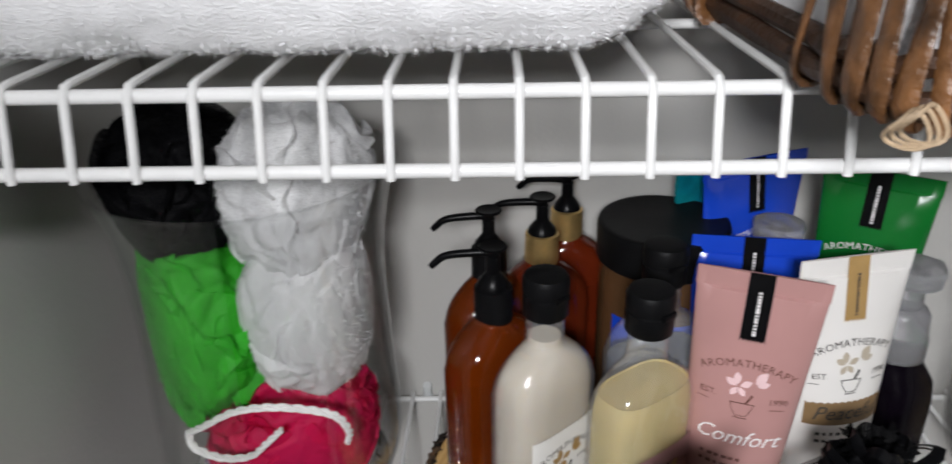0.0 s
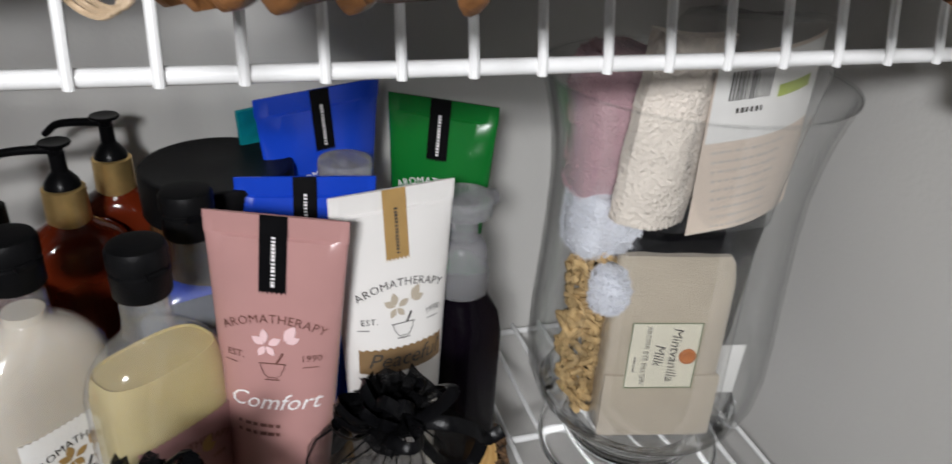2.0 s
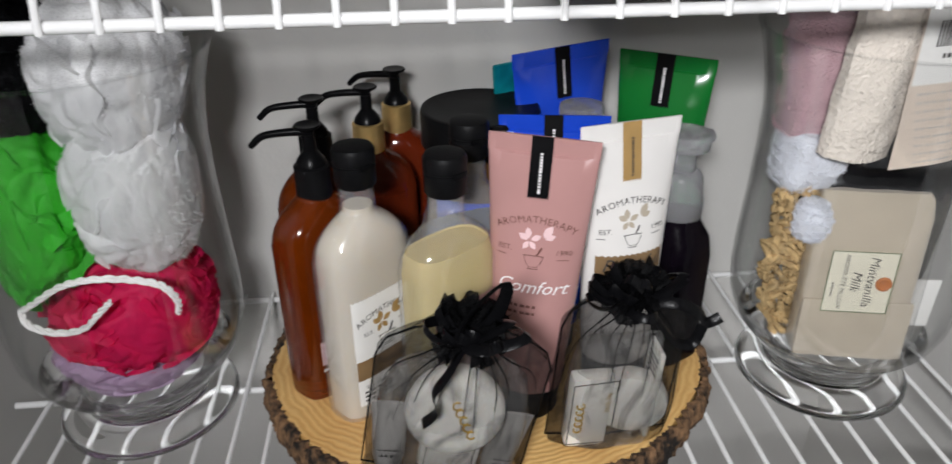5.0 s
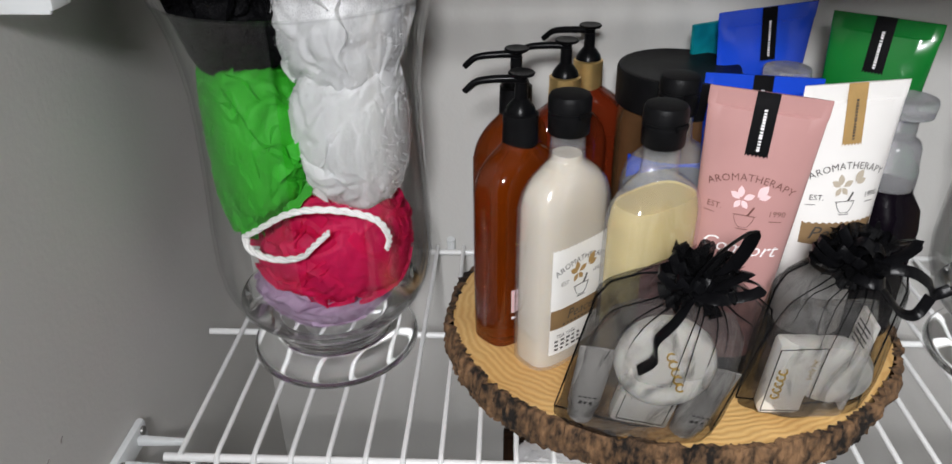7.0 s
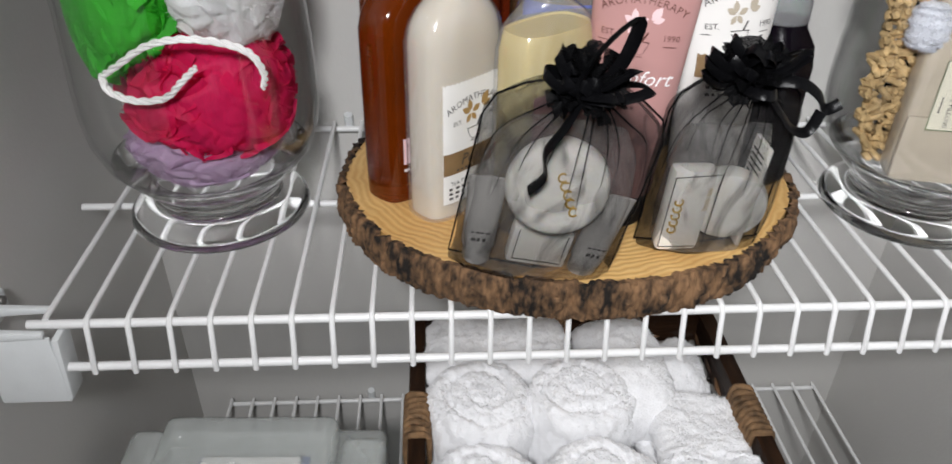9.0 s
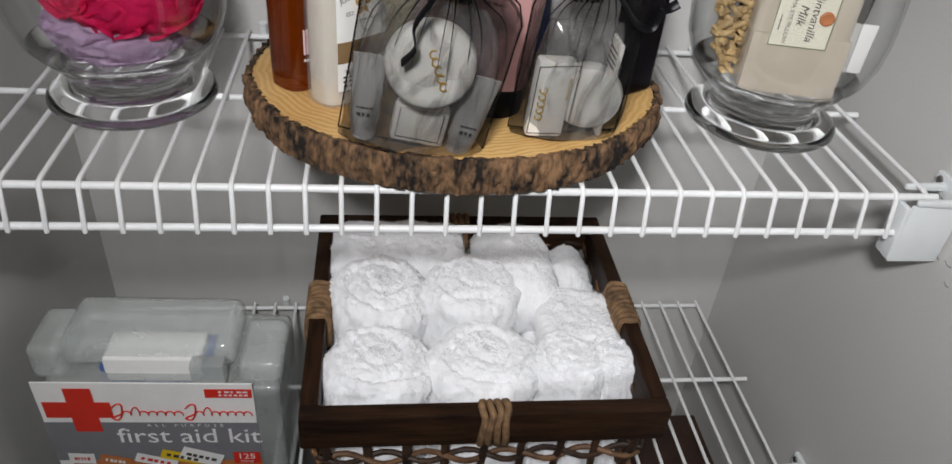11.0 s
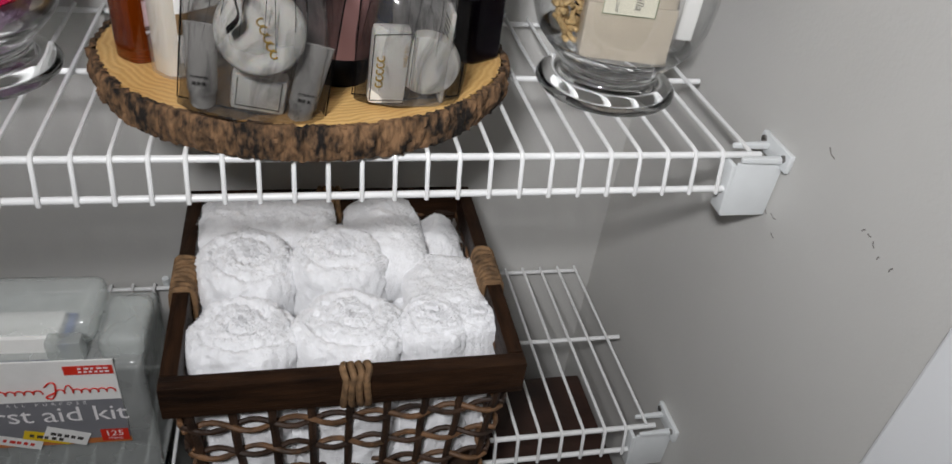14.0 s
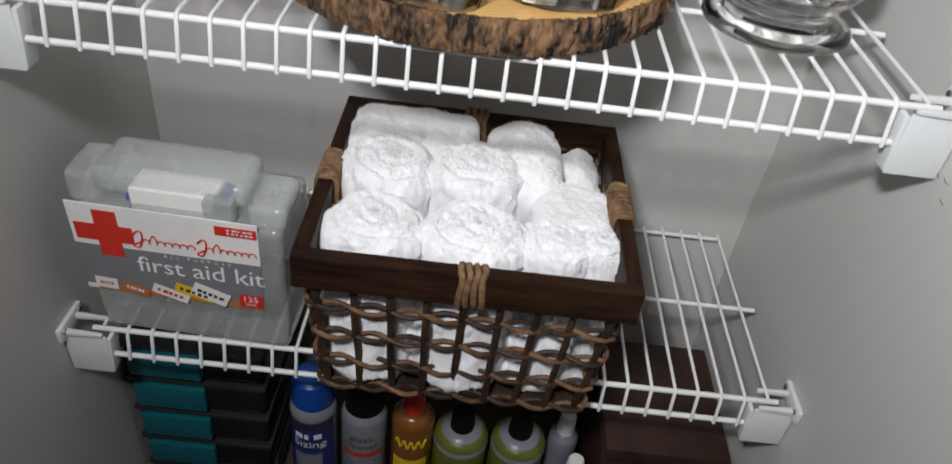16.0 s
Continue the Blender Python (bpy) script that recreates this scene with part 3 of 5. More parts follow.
            out = 0.002 + crag + 0.002 * math.sin(math.pi * f)
            nx, ny = math.cos(a), math.sin(a) * 1.2
            l = math.hypot(nx, ny)
            z = -0.0004 + f * (h + 0.0012) + 0.0012 * noise.noise(Vector((a * 14, f, 5))) * (1 if 0 < j else 0)
            row.append(bm.verts.new((x + nx / l * out, y + ny / l * out, z)))
        grid.append(row)
    inner = [bm.verts.new((v.co.x * 0.975, v.co.y * 0.97, h + 0.0006)) for v in grid[-1]]
    grid.append(inner)
    for a, b in zip(grid, grid[1:]):
        for i in range(m):
            j = (i + 1) % m
            bm.faces.new((a[i], a[j], b[j], b[i]))
    part("bark", bm, bark, ob, "rough dark brown bark")
    return ob


wood_slice()


# ---- bottles ----
W, D = 0.0340, 0.0190
BODY = [(0.0, 0.029, 0.014, 3.2), (0.003, 0.0328, 0.0176, 3.4), (0.010, W, D, 3.6), (0.110, W, D, 3.6), (0.122, 0.0337, D, 3.4), (0.132, 0.0318, 0.0184, 3.0),
        (0.140, 0.0270, 0.0170, 2.6), (0.146, 0.0205, 0.0150, 2.2), (0.150, 0.0148, 0.0128, 2.0), (0.154, 0.0120, 0.0118, 2.0), (0.170, 0.0112, 0.0112, 2.0), (0.174, 0.0112, 0.0112, 2.0)]
def smooth_sections(sec, n=46):
    """More sections along a smooth line through the given ones."""
    pts = curve_points([(z, w, d) for z, w, d, q in sec], n)
    sq = curve_points([(q, 0, 0) for z, w, d, q in sec], n)
    return [(p.x, p.y, p.z, max(1.8, q.x)) for p, q in zip(pts, sq)]


def flask_front(x, z):
    return -D * max(0.0, 1 - min(1.0, abs(x) / W) ** 3.6) ** (1 / 3.6)


def put(front, u0, z0, lift=0.0008):
    return lambda u, v: Vector((u0 + u, front(u0 + u, z0 + v) - lift, z0 + v))


def flip_cap(ob, z):
    cap = part("cap", turned([(z, 0.0125), (z + 0.001, 0.0133), (z + 0.013, 0.0135), (z + 0.0138, 0.0125), (z + 0.0148, 0.0125), (z + 0.0155, 0.0137), (z + 0.023, 0.0137), (z + 0.0255, 0.0125), (z + 0.026, 0.0100)], 36), M["blackmat"], ob, "black flip-top cap")
    part("thumb_notch", boxed((-0.005, -0.0146, z + 0.0125), (0.005, -0.0120, z + 0.0165), 0.001), M["black"], cap)


def pump(ob, z, collar, spin=0.0):
    """Lotion pump: collar, stem and a long bent nozzle."""
    head = thing("pump", pose(0, 0, z, 0, 0, spin) @ Matrix.Scale(0.86, 4), "black lotion pump with long bent nozzle", "")
    head.parent = ob
    part("collar", turned([(-0.006, 0.0135), (-0.0052, 0.0142), (0.021, 0.0138), (0.022, 0.0118)], 32), M[collar], head, "gold metal collar" if collar == "gold" else "black ribbed collar")
    part("stem", turned([(0.022, 0.0118), (0.026, 0.0108), (0.031, 0.0070), (0.033, 0.0052), (0.044, 0.0050), (0.046, 0.0052)], 24), M["black"], head)
    part("nozzle", swept(curve_points([(0.004, 0, 0.0475), (-0.006, 0, 0.0482), (-0.022, 0, 0.0475), (-0.034, 0, 0.0455), (-0.041, 0, 0.0400), (-0.0435, 0, 0.0375)], 18), 0.0030, 10, taper=lambda f: 1.15 - 0.35 * f), M["black"], head)
    part("thumb_pad", turned([(0.0462, 0.0045), (0.050, 0.0050), (0.0515, 0.0098), (0.0528, 0.0105), (0.0538, 0.0095), (0.0532, 0.0040)], 28), M["black"], head)


def arom_label(body, front, card, band, ink, z0, z1, x0=-0.026, x1=0.026, word=""):
    lab = part("label", wrapped(front, x0, x1, z0, z1, notch=0.0012, notch_side="high", nx=30), M[card], body, "printed paper label")
    part("lettering", lettering("AROMATHERAPY", 0.0062, put(front, (x0 + x1) / 2, z1 - 0.013), 1.05, bend=0.045), M[ink], lab)
    part("lettering", lettering("EST.", 0.0044, put(front, x0 + 0.011, z1 - 0.028)), M[ink], lab)
    part("lettering", lettering("1990", 0.0044, put(front, x1 - 0.011, z1 - 0.028)), M[ink], lab)
    mortar(lab, front, (x0 + x1) / 2, z1 - 0.034, 0.0085, ink, "tan")
    if band:
        bd = part("band", wrapped(front, x0, x1, z0 + 0.022, z0 + 0.038, 0.0007), M[band], lab)
        if word:
            part("lettering", lettering(word, 0.011, put(front, 0.0, z0 + 0.031, 0.0011), shear=0.3), M["ink"], bd)
        part("lettering", bars(front, x0 + 0.010, x1 - 0.010, z0 + 0.0245, 9, 0.0014, 0.0011), M["ink"], bd)
    return lab


def mortar(parent, front, x, z, s, ink, bloom):
    """Line drawing of a mortar with a sprig above it."""
    bm = bmesh.new()
    f = lambda u, v: (x + u * s, front(x + u * s, z + v * s) - 0.0009, z + v * s)
    sweep(bm, [f(-0.75, 0), f(-0.72, -0.3), f(-0.5, -0.75), f(-0.3, -0.95), f(0.3, -0.95), f(0.5, -0.75), f(0.72, -0.3), f(0.75, 0)], 0.00022, 4)
    sweep(bm, [f(-0.85, 0), f(0.0, 0.02), f(0.85, 0)], 0.00026, 4)
    sweep(bm, [f(-0.45, -1.1), f(0, -1.12), f(0.45, -1.1)], 0.00026, 4)
    sweep(bm, [f(0.25, 0.05), f(0.45, 0.4), f(0.62, 0.75)], 0.0006, 5)
    part("mortar_drawing", bm, M[ink], parent)
    bm = bmesh.new()
    for cx, cz, a, l in ((-0.55, 1.3, 2.6, 0.9), (-0.5, 1.4, 1.7, 0.95), (-0.3, 1.3, 0.5, 0.9), (-0.5, 1.2, 4.2, 0.8), (-0.4, 1.2, 5.4, 0.8), (0.7, 1.6, 1.0, 1.2), (0.8, 1.5, 0.35, 0.9)):
        pts = []
        for k in range(9):
            q = k / 8
            w = 0.28 * math.sin(math.pi * q) * l
            pts.append((q * l, w))
        loop = pts + [(u, -v) for u, v in pts[-2:0:-1]]
        vs = [bm.verts.new(f(cx + u * math.cos(a) - v * math.sin(a), cz + u * math.sin(a) + v * math.cos(a))) for u, v in loop]
        bm.faces.new(vs)
    part("flower_drawing", bm, M[bloom], parent)


def wash_bottle(name, m, liquid, label, fill=None, card="paper", band="kraft", word="", ink="ink"):
    ob = thing(name, m, label, "bottle", "bath bottles on the wood slice")
    if fill:
        shell = part("body", lofted(smooth_sections(BODY), 48), M["clearp"], ob, "clear plastic body")
        shell.visible_shadow = False
        inside = [(z + 0.0015, max(0.002, w - 0.0022), max(0.002, d - 0.0020), n) for z, w, d, n in smooth_sections(BODY, 70) if z < fill]
        z, w, d, n = inside[-1]
        part("liquid", lofted(inside + [(fill, w * 0.98, d * 0.98, n)], 36), M[liquid], shell, "pale liquid inside")
        body = shell
    else:
        body = part("body", lofted(smooth_sections(BODY)[:38], 48, (True, False)), M[liquid], ob)
        part("neck", lofted(smooth_sections(BODY)[37:], 32), M["clearp"], ob, "clear plastic neck").visible_shadow = False
    arom_label(body, flask_front, card, band, ink, 0.014, 0.100, word=word)
    part("lettering", lettering("TEA TREE", 0.0042, put(flask_front, -0.012, 0.029)), M["ink"], body) if word else None
    for i, z in enumerate((0.025, 0.0215, 0.018)):
        part("print_line", bars(flask_front, -0.022, 0.004, z, 5, 0.0018), M["ink"], body)
    flip_cap(ob, 0.171)
    return ob


def pump_bottle(m, material, collar, label, spin, ribs=True, card=True):
    ob = thing("pump_bottle", m, label, "bottle", "bath bottles on the wood slice")
    body = part("body", lofted(smooth_sections(BODY[:-1]), 48), M[material], ob)
    if ribs:
        for side in (-1, 1):
            ridge = [(side * (W - 0.0008), 0, 0.014 + 0.100 * k / 180) for k in range(181)]
            part("grip_ribs", swept(ridge, 0.0026, 8, taper=lambda f: 0.85 + 0.25 * math.sin(f * 26 * 2 * math.pi)), M[material], body)
    if card:
        part("lettering", lettering("AROMATHERAPY", 0.0058, put(flask_front, 0, 0.092), 1.05, bend=0.045), M["tan"], body)
        part("lettering", lettering("EST.", 0.0044, put(flask_front, -0.014, 0.076)), M["tan"], body)
        lab = part("label", wrapped(flask_front, -0.024, 0.024, 0.030, 0.050, 0.0005, nx=30, notch=0.001, notch_side="high"), M["palepink"], body)
        part("print_line", bars(flask_front, -0.022, 0.022, 0.044, 7, 0.0016, 0.0009), M["mauve"], lab)
        part("print_line", bars(flask_front, -0.024, 0.024, 0.0255, 8, 0.0022), M["whiteink"], body)
    pump(ob, 0.155, collar, spin)
    return ob


pump_bottle(pose(0.033, 0.494, TOP, 0, 0, 45), "amber", "blackmat", "amber lotion bottle with black pump on the wood slice", -45)
pump_bottle(pose(0.030, 0.548, TOP, 0, 0, 45), "amber", "blackmat", "amber lotion bottle with black pump behind another", -43)
pump_bottle(pose(0.067, 0.570, TOP, 0, 0, 20), "darkamber", "gold", "dark red-amber bottle with gold-collared black pump", -25, False, False)
pump_bottle(pose(0.088, 0.612, TOP, 0, 0, 0), "darkamber", "gold", "dark red-amber bottle with gold collar near the wall", -12, False, False)
wash_bottle("wash_bottle", pose(0.063, 0.466, TOP, 0, 0, 42), "cream", "milky cream body wash bottle with black cap and white label", 0.157, word="Peace")
wash_bottle("wash_bottle", pose(0.119, 0.448, TOP, 0, 0, 38), "yellow", "clear bottle of pale yellow body wash with black cap", 0.133, "mauve", None, ink="brownink")
wash_bottle("wash_bottle", pose(0.138, 0.503, TOP, 0, 0, 20), "bluegel", "clear bottle of pale bluish gel with black cap", 0.120, "paper", None)


def scrub_jar(m):
    ob = thing("scrub_jar", m, "wide brown scrub jar with black lid and blue label", "jar")
    part("body", turned([(0, 0.040), (0.003, 0.0430), (0.14, 0.0435), (0.153, 0.042)], 44), M["brownjar"], ob)
    front = lambda x, z: -math.sqrt(max(0.0, 0.0435 ** 2 - x * x))
    lab = part("label", wrapped(front, -0.036, 0.036, 0.075, 0.120, 0.0006, 24), M["blue"], ob, "blue paper label")
    part("lettering", lettering("Sleep", 0.014, put(front, 0.012, 0.108, 0.0012), shear=0.3), M["whiteink"], lab)
    part("print_line", bars(front, -0.01, 0.03, 0.094, 9, 0.003, 0.0012), M["whiteink"], lab)
    lid = part("lid", turned([(0.153, 0.0445), (0.1538, 0.0455), (0.178, 0.0458), (0.1805, 0.0448), (0.181, 0.0425), (0.1806, 0.0415), (0.1804, 0.01)], 56), M["blackmat"], ob, "black screw lid")
    return ob


scrub_jar(pose(0.152, 0.574, TOP))


def foam_bottle(m, label, liquid):
    ob = thing("foam_soap_bottle", m, label, "bottle")
    sec = [(0.0, 0.022, 0.019, 4), (0.003, 0.0245, 0.021, 4), (0.09, 0.0245, 0.021, 4), (0.105, 0.0235, 0.020, 3), (0.116, 0.017, 0.017, 2.2), (0.122, 0.0165, 0.0165, 2)]
    body = part("body", lofted(sec, 32), M[liquid], ob)
    front = lambda x, z: -0.021 * max(0.0, 1 - min(1, abs(x) / 0.0245) ** 4) ** 0.25
    lab = part("label", wrapped(front, -0.018, 0.018, 0.02, 0.085), M["black"], body, "dark printed label")
    part("print_line", bars(front, -0.012, 0.014, 0.052, 5, 0.004, 0.0008), M["whiteink"], lab)
    part("print_line", bars(front, -0.012, 0.002, 0.044, 2, 0.003, 0.0008), M["whiteink"], lab)
    part("collar", turned([(0.120, 0.0165), (0.121, 0.0172), (0.134, 0.0170), (0.136, 0.0160), (0.150, 0.0148), (0.154, 0.0125), (0.156, 0.009)], 32), M["frost"], ob, "frosted collar")
    part("pump_neck", turned([(0.155, 0.0088), (0.172, 0.0085)], 24), M["frost"], ob)
    bm = turned([(0.170, 0.012), (0.172, 0.0165), (0.180, 0.0172), (0.183, 0.0165), (0.184, 0.012)], 32)
    sweep(bm, [(0, 0, 0.177), (0, -0.014, 0.177), (0, -0.026, 0.174)], 0.0052, 10, flat=0.8)
    part("pump_head", bm, M["frost"], ob, "frosted foaming pump head")
    return ob


foam_bottle(pose(0.288, 0.500, TOP, 0, 0, 120), "dark purple foaming hand soap with frosted pump", "purple")
foam_bottle(pose(0.228, 0.563, TOP, 0, 0, 200), "foaming soap bottle with frosted pump behind the tubes", "bluegel")


# ---- squeeze tubes ----
def tube_dims(z, h, w):
    f = z / h
    return 0.024 + (w - 0.024) * f, 0.0225 * max(0.0, 1 - f ** 1.6) + 0.0009


def cream_tube(m, colour, strip, label, h=0.188, w=0.0375, print_ink="", bloom="", word="", band="", tilt=1.0):
    ob = thing("cream_tube", m, label, "tube", "cream tubes on the wood slice")
    front = lambda x, z: -tube_dims(z, h, w)[1] * math.sqrt(max(0.0, 1 - min(1, (x / tube_dims(z, h, w)[0]) ** 2)))
    part("cap", turned([(0.0, 0.0225), (0.002, 0.0235), (0.020, 0.0235), (0.022, 0.0225)], 32), M["blackmat"], ob, "black cap the tube stands on")
    zs = [0.0225 + (h - 0.012 - 0.0225) * i / 16 for i in range(17)]
    sec = [(z, *tube_dims(z, h, w), 2) for z in zs] + [(h - 0.011, w * 0.995, 0.0011, 2.6), (h, w, 0.0010, 2.6)]
    body = part("body", lofted(sec, 48), M[colour], ob, "glossy tube with a flat crimped end")
    s = part("seal_strip", wrapped(front, -0.0075, 0.0060, h - 0.039, h + 0.0004, 0.0005, nx=12, nz=14, notch=0.0016, notch_side="low"), M[strip], body, "seal strip over the crimp")
    part("print_line", bars(front, h - 0.035, h - 0.009, -0.0005, 14, 0.0019, 0.0009, True), M["whiteink" if strip == "black" else "ink"], s)
    if print_ink:
        part("lettering", lettering("AROMATHERAPY", 0.0066, put(front, 0.0, h - 0.052), 1.08, bend=0.05), M[print_ink], body)
        part("lettering", lettering("EST.", 0.0052, put(front, -0.019, h - 0.073)), M[print_ink], body)
        part("lettering", lettering("1990", 0.0052, put(front, 0.019, h - 0.073)), M[print_ink], body)
        for x in (-0.020, 0.020):
            part("print_line", bars(front, x - 0.005, x + 0.005, h - 0.078, 1, 0.0005), M[print_ink], body)
        mortar(body, front, 0.0, h - 0.076, 0.0080, print_ink, bloom)
    if band:
        part("band", wrapped(front, -0.025, 0.025, h - 0.106, h - 0.090, 0.0005, nx=24, notch=0.0012, notch_side="high"), M[band], body)
    if word:
        part("lettering", lettering(word, 0.0130, put(front, 0.0, h - 0.098, 0.0010), shear=0.35), M["ink" if band else "whiteink"], body)
        for z in (h - 0.112, h - 0.117):
            part("print_line", bars(front, -0.018, 0.006, z, 6, 0.002), M[print_ink], body)
    elif not print_ink:
        part("lettering", lettering("AROMATHERAPY", 0.0066, put(front, 0.0, h - 0.052), 1.08, bend=0.05), M["whiteink"], body)
    return ob


cream_tube(pose(0.172, 0.450, TOP, -2, 2, -18), "pink", "black", "dusty pink body cream tube with black seal strip", 0.202, 0.0352, "brownink", "palepink", "Comfort")
cream_tube(pose(0.243, 0.476, TOP, -1, 0, 12), "white", "tan", "white body cream tube with tan seal strip", 0.200, 0.0362, "ink", "linen", "Peaceful", "kraft")
cream_tube(pose(0.197, 0.520, TOP, -3, 1, -6), "blue", "black", "glossy blue cream tube behind the pink one", 0.188, 0.0400)
cream_tube(pose(0.220, 0.592, TOP, 0, -1, 22), "blue", "black", "tall blue cream tube against the wall", 0.220, 0.0440)
cream_tube(pose(0.286, 0.562, TOP, 0, 1, -30), "green", "black", "deep green cream tube against the wall", 0.220, 0.0360)
sachet = thing("cosmetic_sachet", pose(0.190, 0.613, TOP, 0, -3, 22), "shiny teal foil sachet behind the blue tube", "sachet")
part("foil", rough_up(boxed((-0.016, -0.002, 0.0), (0.016, 0.002, 0.204), 0.0015), 0.001, 60), M["teal"], sachet)


# ---- organza bags ----
def organza_bag(m, w, d, h, label, seed):
    """Gathered sheer bag with soaps inside, a ruffled neck and ribbon bow."""
    r = random.Random(seed)
    ob = thing("organza_bag", m, label, "gift bag", "sheer bags of toiletries")
    bm = bmesh.new()
    rows, n = 24, 72
    rings = []
    for j in range(rows + 1):
        f = 0.80 * j / rows
        z = h * f * 1.18
        if f < 0.81:
            k = f / 0.80
            hw = w * (1.04 - 0.06 * k - 0.70 * max(0, (k - 0.80) / 0.20) ** 1.5)
            hd = 0.004 + d * math.sin(math.pi * min(1, 0.16 + 0.62 * k)) * (1 - 0.62 * max(0, (k - 0.65) / 0.35))
            fold = 0.0007 + 0.0026 * max(0, k - 0.55)
        else:
            k = (f - 0.80) / 0.20
            hw = w * (0.26 + 0.42 * k ** 0.8)
            hd = 0.008 + 0.020 * k ** 0.8
            fold = 0.003 + 0.006 * k
        ring = []
        for i in range(n):
            a = 2 * math.pi * i / n
            x, y = ring_point(a, hw, hd, 2.2)
            q = fold * (math.sin(a * 11 + seed) + 0.6 * math.sin(a * 17 + 2 * seed + f * 3)) + 0.003 * noise.noise(Vector((x * 40, y * 40, z * 30 + seed)))
            l = math.hypot(x, y) or 1
            ring.append(bm.verts.new((x + x / l * q, y + y / l * q, z + 0.5 * q * (1 if f > 0.8 else 0) + (0.0015 if j == 0 else 0))))
        rings.append(ring)
    for a, b in zip(rings, rings[1:]):
        for i in range(n):
            j = (i + 1) % n
            bm.faces.new((a[i], a[j], b[j], b[i]))
    bm.faces.new(rings[0][::-1])
    part("pouch", bm, M["organza"], ob, "sheer black organza", crease=180)
    # seams along both sides and the foot
    side = [(w * 0.34, 0, h * 0.925), (w * 0.62, 0, h * 0.895), (w * 0.90, 0, h * 0.83), (w * 1.0, 0, h * 0.74), (w * 1.02, 0, h * 0.4), (w * 1.045, 0, 0.004)]
    seam = swept([(-x, y, z) for x, y, z in side] + [(0, -0.003, 0.002)] + side[::-1], 0.0006, 6)
    part("seam", seam, M["organza_dense"], ob)
    # pleats that run down from the neck
    for k in range(9):
        e = (k / 8 - 0.5) * 2 + r.uniform(-0.08, 0.08)
        reach = r.uniform(0.25, 0.55)
        pleat = curve_points([(w * 0.16 * e, -0.007, h * 0.91), (w * 0.45 * e, -0.012 - 0.004 * (1 - abs(e)), h * 0.86), (w * 0.80 * e, -0.006 - d * 0.55 * (1 - abs(e)), h * (0.86 - reach * 0.4)), (w * 0.86 * e + r.uniform(-0.005, 0.005), -0.005 - d * 0.72 * (1 - abs(e)), h * (0.86 - reach))], 14)
        part("pleat", swept(pleat, 0.0006, 5, flat=0.5, taper=lambda f: 1.2 - f), M["organza_dense"], ob)
    # ribbon loops round the neck
    zk = h * 0.93
    knot = part("knot", rough_up(turned([(zk - 0.006, w * 0.20), (zk - 0.003, w * 0.27), (zk + 0.003, w * 0.27), (zk + 0.006, w * 0.2)], 24), 0.002, 200, seed), M["ribbon"], ob, "gathered neck tied with ribbon")
    c = Vector((0, -0.004, zk))
    for k in range(34):
        a, el = r.uniform(0, 2 * math.pi), r.uniform(-0.35, 1.25)
        l = r.uniform(0.013, 0.027)
        dv = Vector((math.cos(a) * math.cos(el), 0.7 * math.sin(a) * math.cos(el), 0.8 * math.sin(el)))
        side = dv.cross(Vector((r.uniform(-1, 1), r.uniform(-1, 1), 1))).normalized()
        up = side.cross(dv).normalized()
        bm = bmesh.new()
        grid = []
        ph, wd = r.uniform(0, 6), r.uniform(0.005, 0.011)
        for u in range(9):
            q = u / 8
            row = []
            for v in range(9):
                e = (v / 8 - 0.5) * 2
                spread = wd * (0.18 + 0.82 * q)
                row.append(bm.verts.new(c + dv * l * q + side * e * spread + up * (0.0035 * q * math.sin(e * 5 + ph) + 0.006 * q * q * math.sin(ph * 3) + 0.002 * noise.noise(Vector((e * 3, q * 4, k))))))
            grid.append(row)
        for p0, p1 in zip(grid, grid[1:]):
            for v in range(8):
                bm.faces.new((p0[v], p0[v + 1], p1[v + 1], p1[v]))
        part("gathered_ruffle", bm, M["organza_dense"], ob, crease=180)
    for k in range(14):
        a, el = r.uniform(0, 2 * math.pi), r.uniform(-0.2, 0.9)
        l = r.uniform(0.018, 0.032)
        dv = Vector((math.cos(a) * math.cos(el), -abs(math.sin(a)) * 0.7 * math.cos(el), math.sin(el)))
        side = dv.cross(Vector((0, 0, 1))).normalized()
        pts = [c, c + dv * l * 0.5 + side * l * 0.25, c + dv * l + Vector((0, 0, 0.003)), c + dv * l * 0.7 - side * l * 0.28, c + dv * l * 0.15]
        part("ribbon_loop", swept(curve_points(pts, 16), 0.0030, 6, flat=0.16), M["ribbon"], ob)
    return ob


gold = M["goldink"]
bag_a = organza_bag(pose(0.107, 0.387, TOP, 13, 9, -3), 0.049, 0.024, 0.152, "black organza bag with round soap and mini tubes", 3)
disc = part("soap", turned([(-0.008, 0.022), (-0.006, 0.0275), (0.0, 0.0295), (0.006, 0.0285), (0.0085, 0.026), (0.0096, 0.02), (0.0098, 0.005)], 40), M["soap"], bag_a, "round cream soap with gold print")
disc.matrix_basis = pose(0.000, -0.006, 0.076, 74, 0, 0)
bm = bmesh.new()
for i in range(5):
    a = radians(-62)
    u = -0.011 + i * 0.0056
    cx, cy = 0.005 + u * math.cos(a), u * math.sin(a)
    sweep(bm, [(cx + 0.0027 * math.cos(t) * (1 if i % 2 else 0.9), cy + 0.0026 * math.sin(t), 0.0104) for t in [k * math.pi / 6 for k in range(2, 12)]], 0.0006, 5)
part("gold_mark", bm, gold, disc)
bar = part("soap_box", boxed((-0.016, -0.004, 0.004), (0.022, 0.008, 0.036), 0.004), M["soap"], bag_a, "wrapped soap bar")
front = lambda x, z: -0.004
bm = bmesh.new()
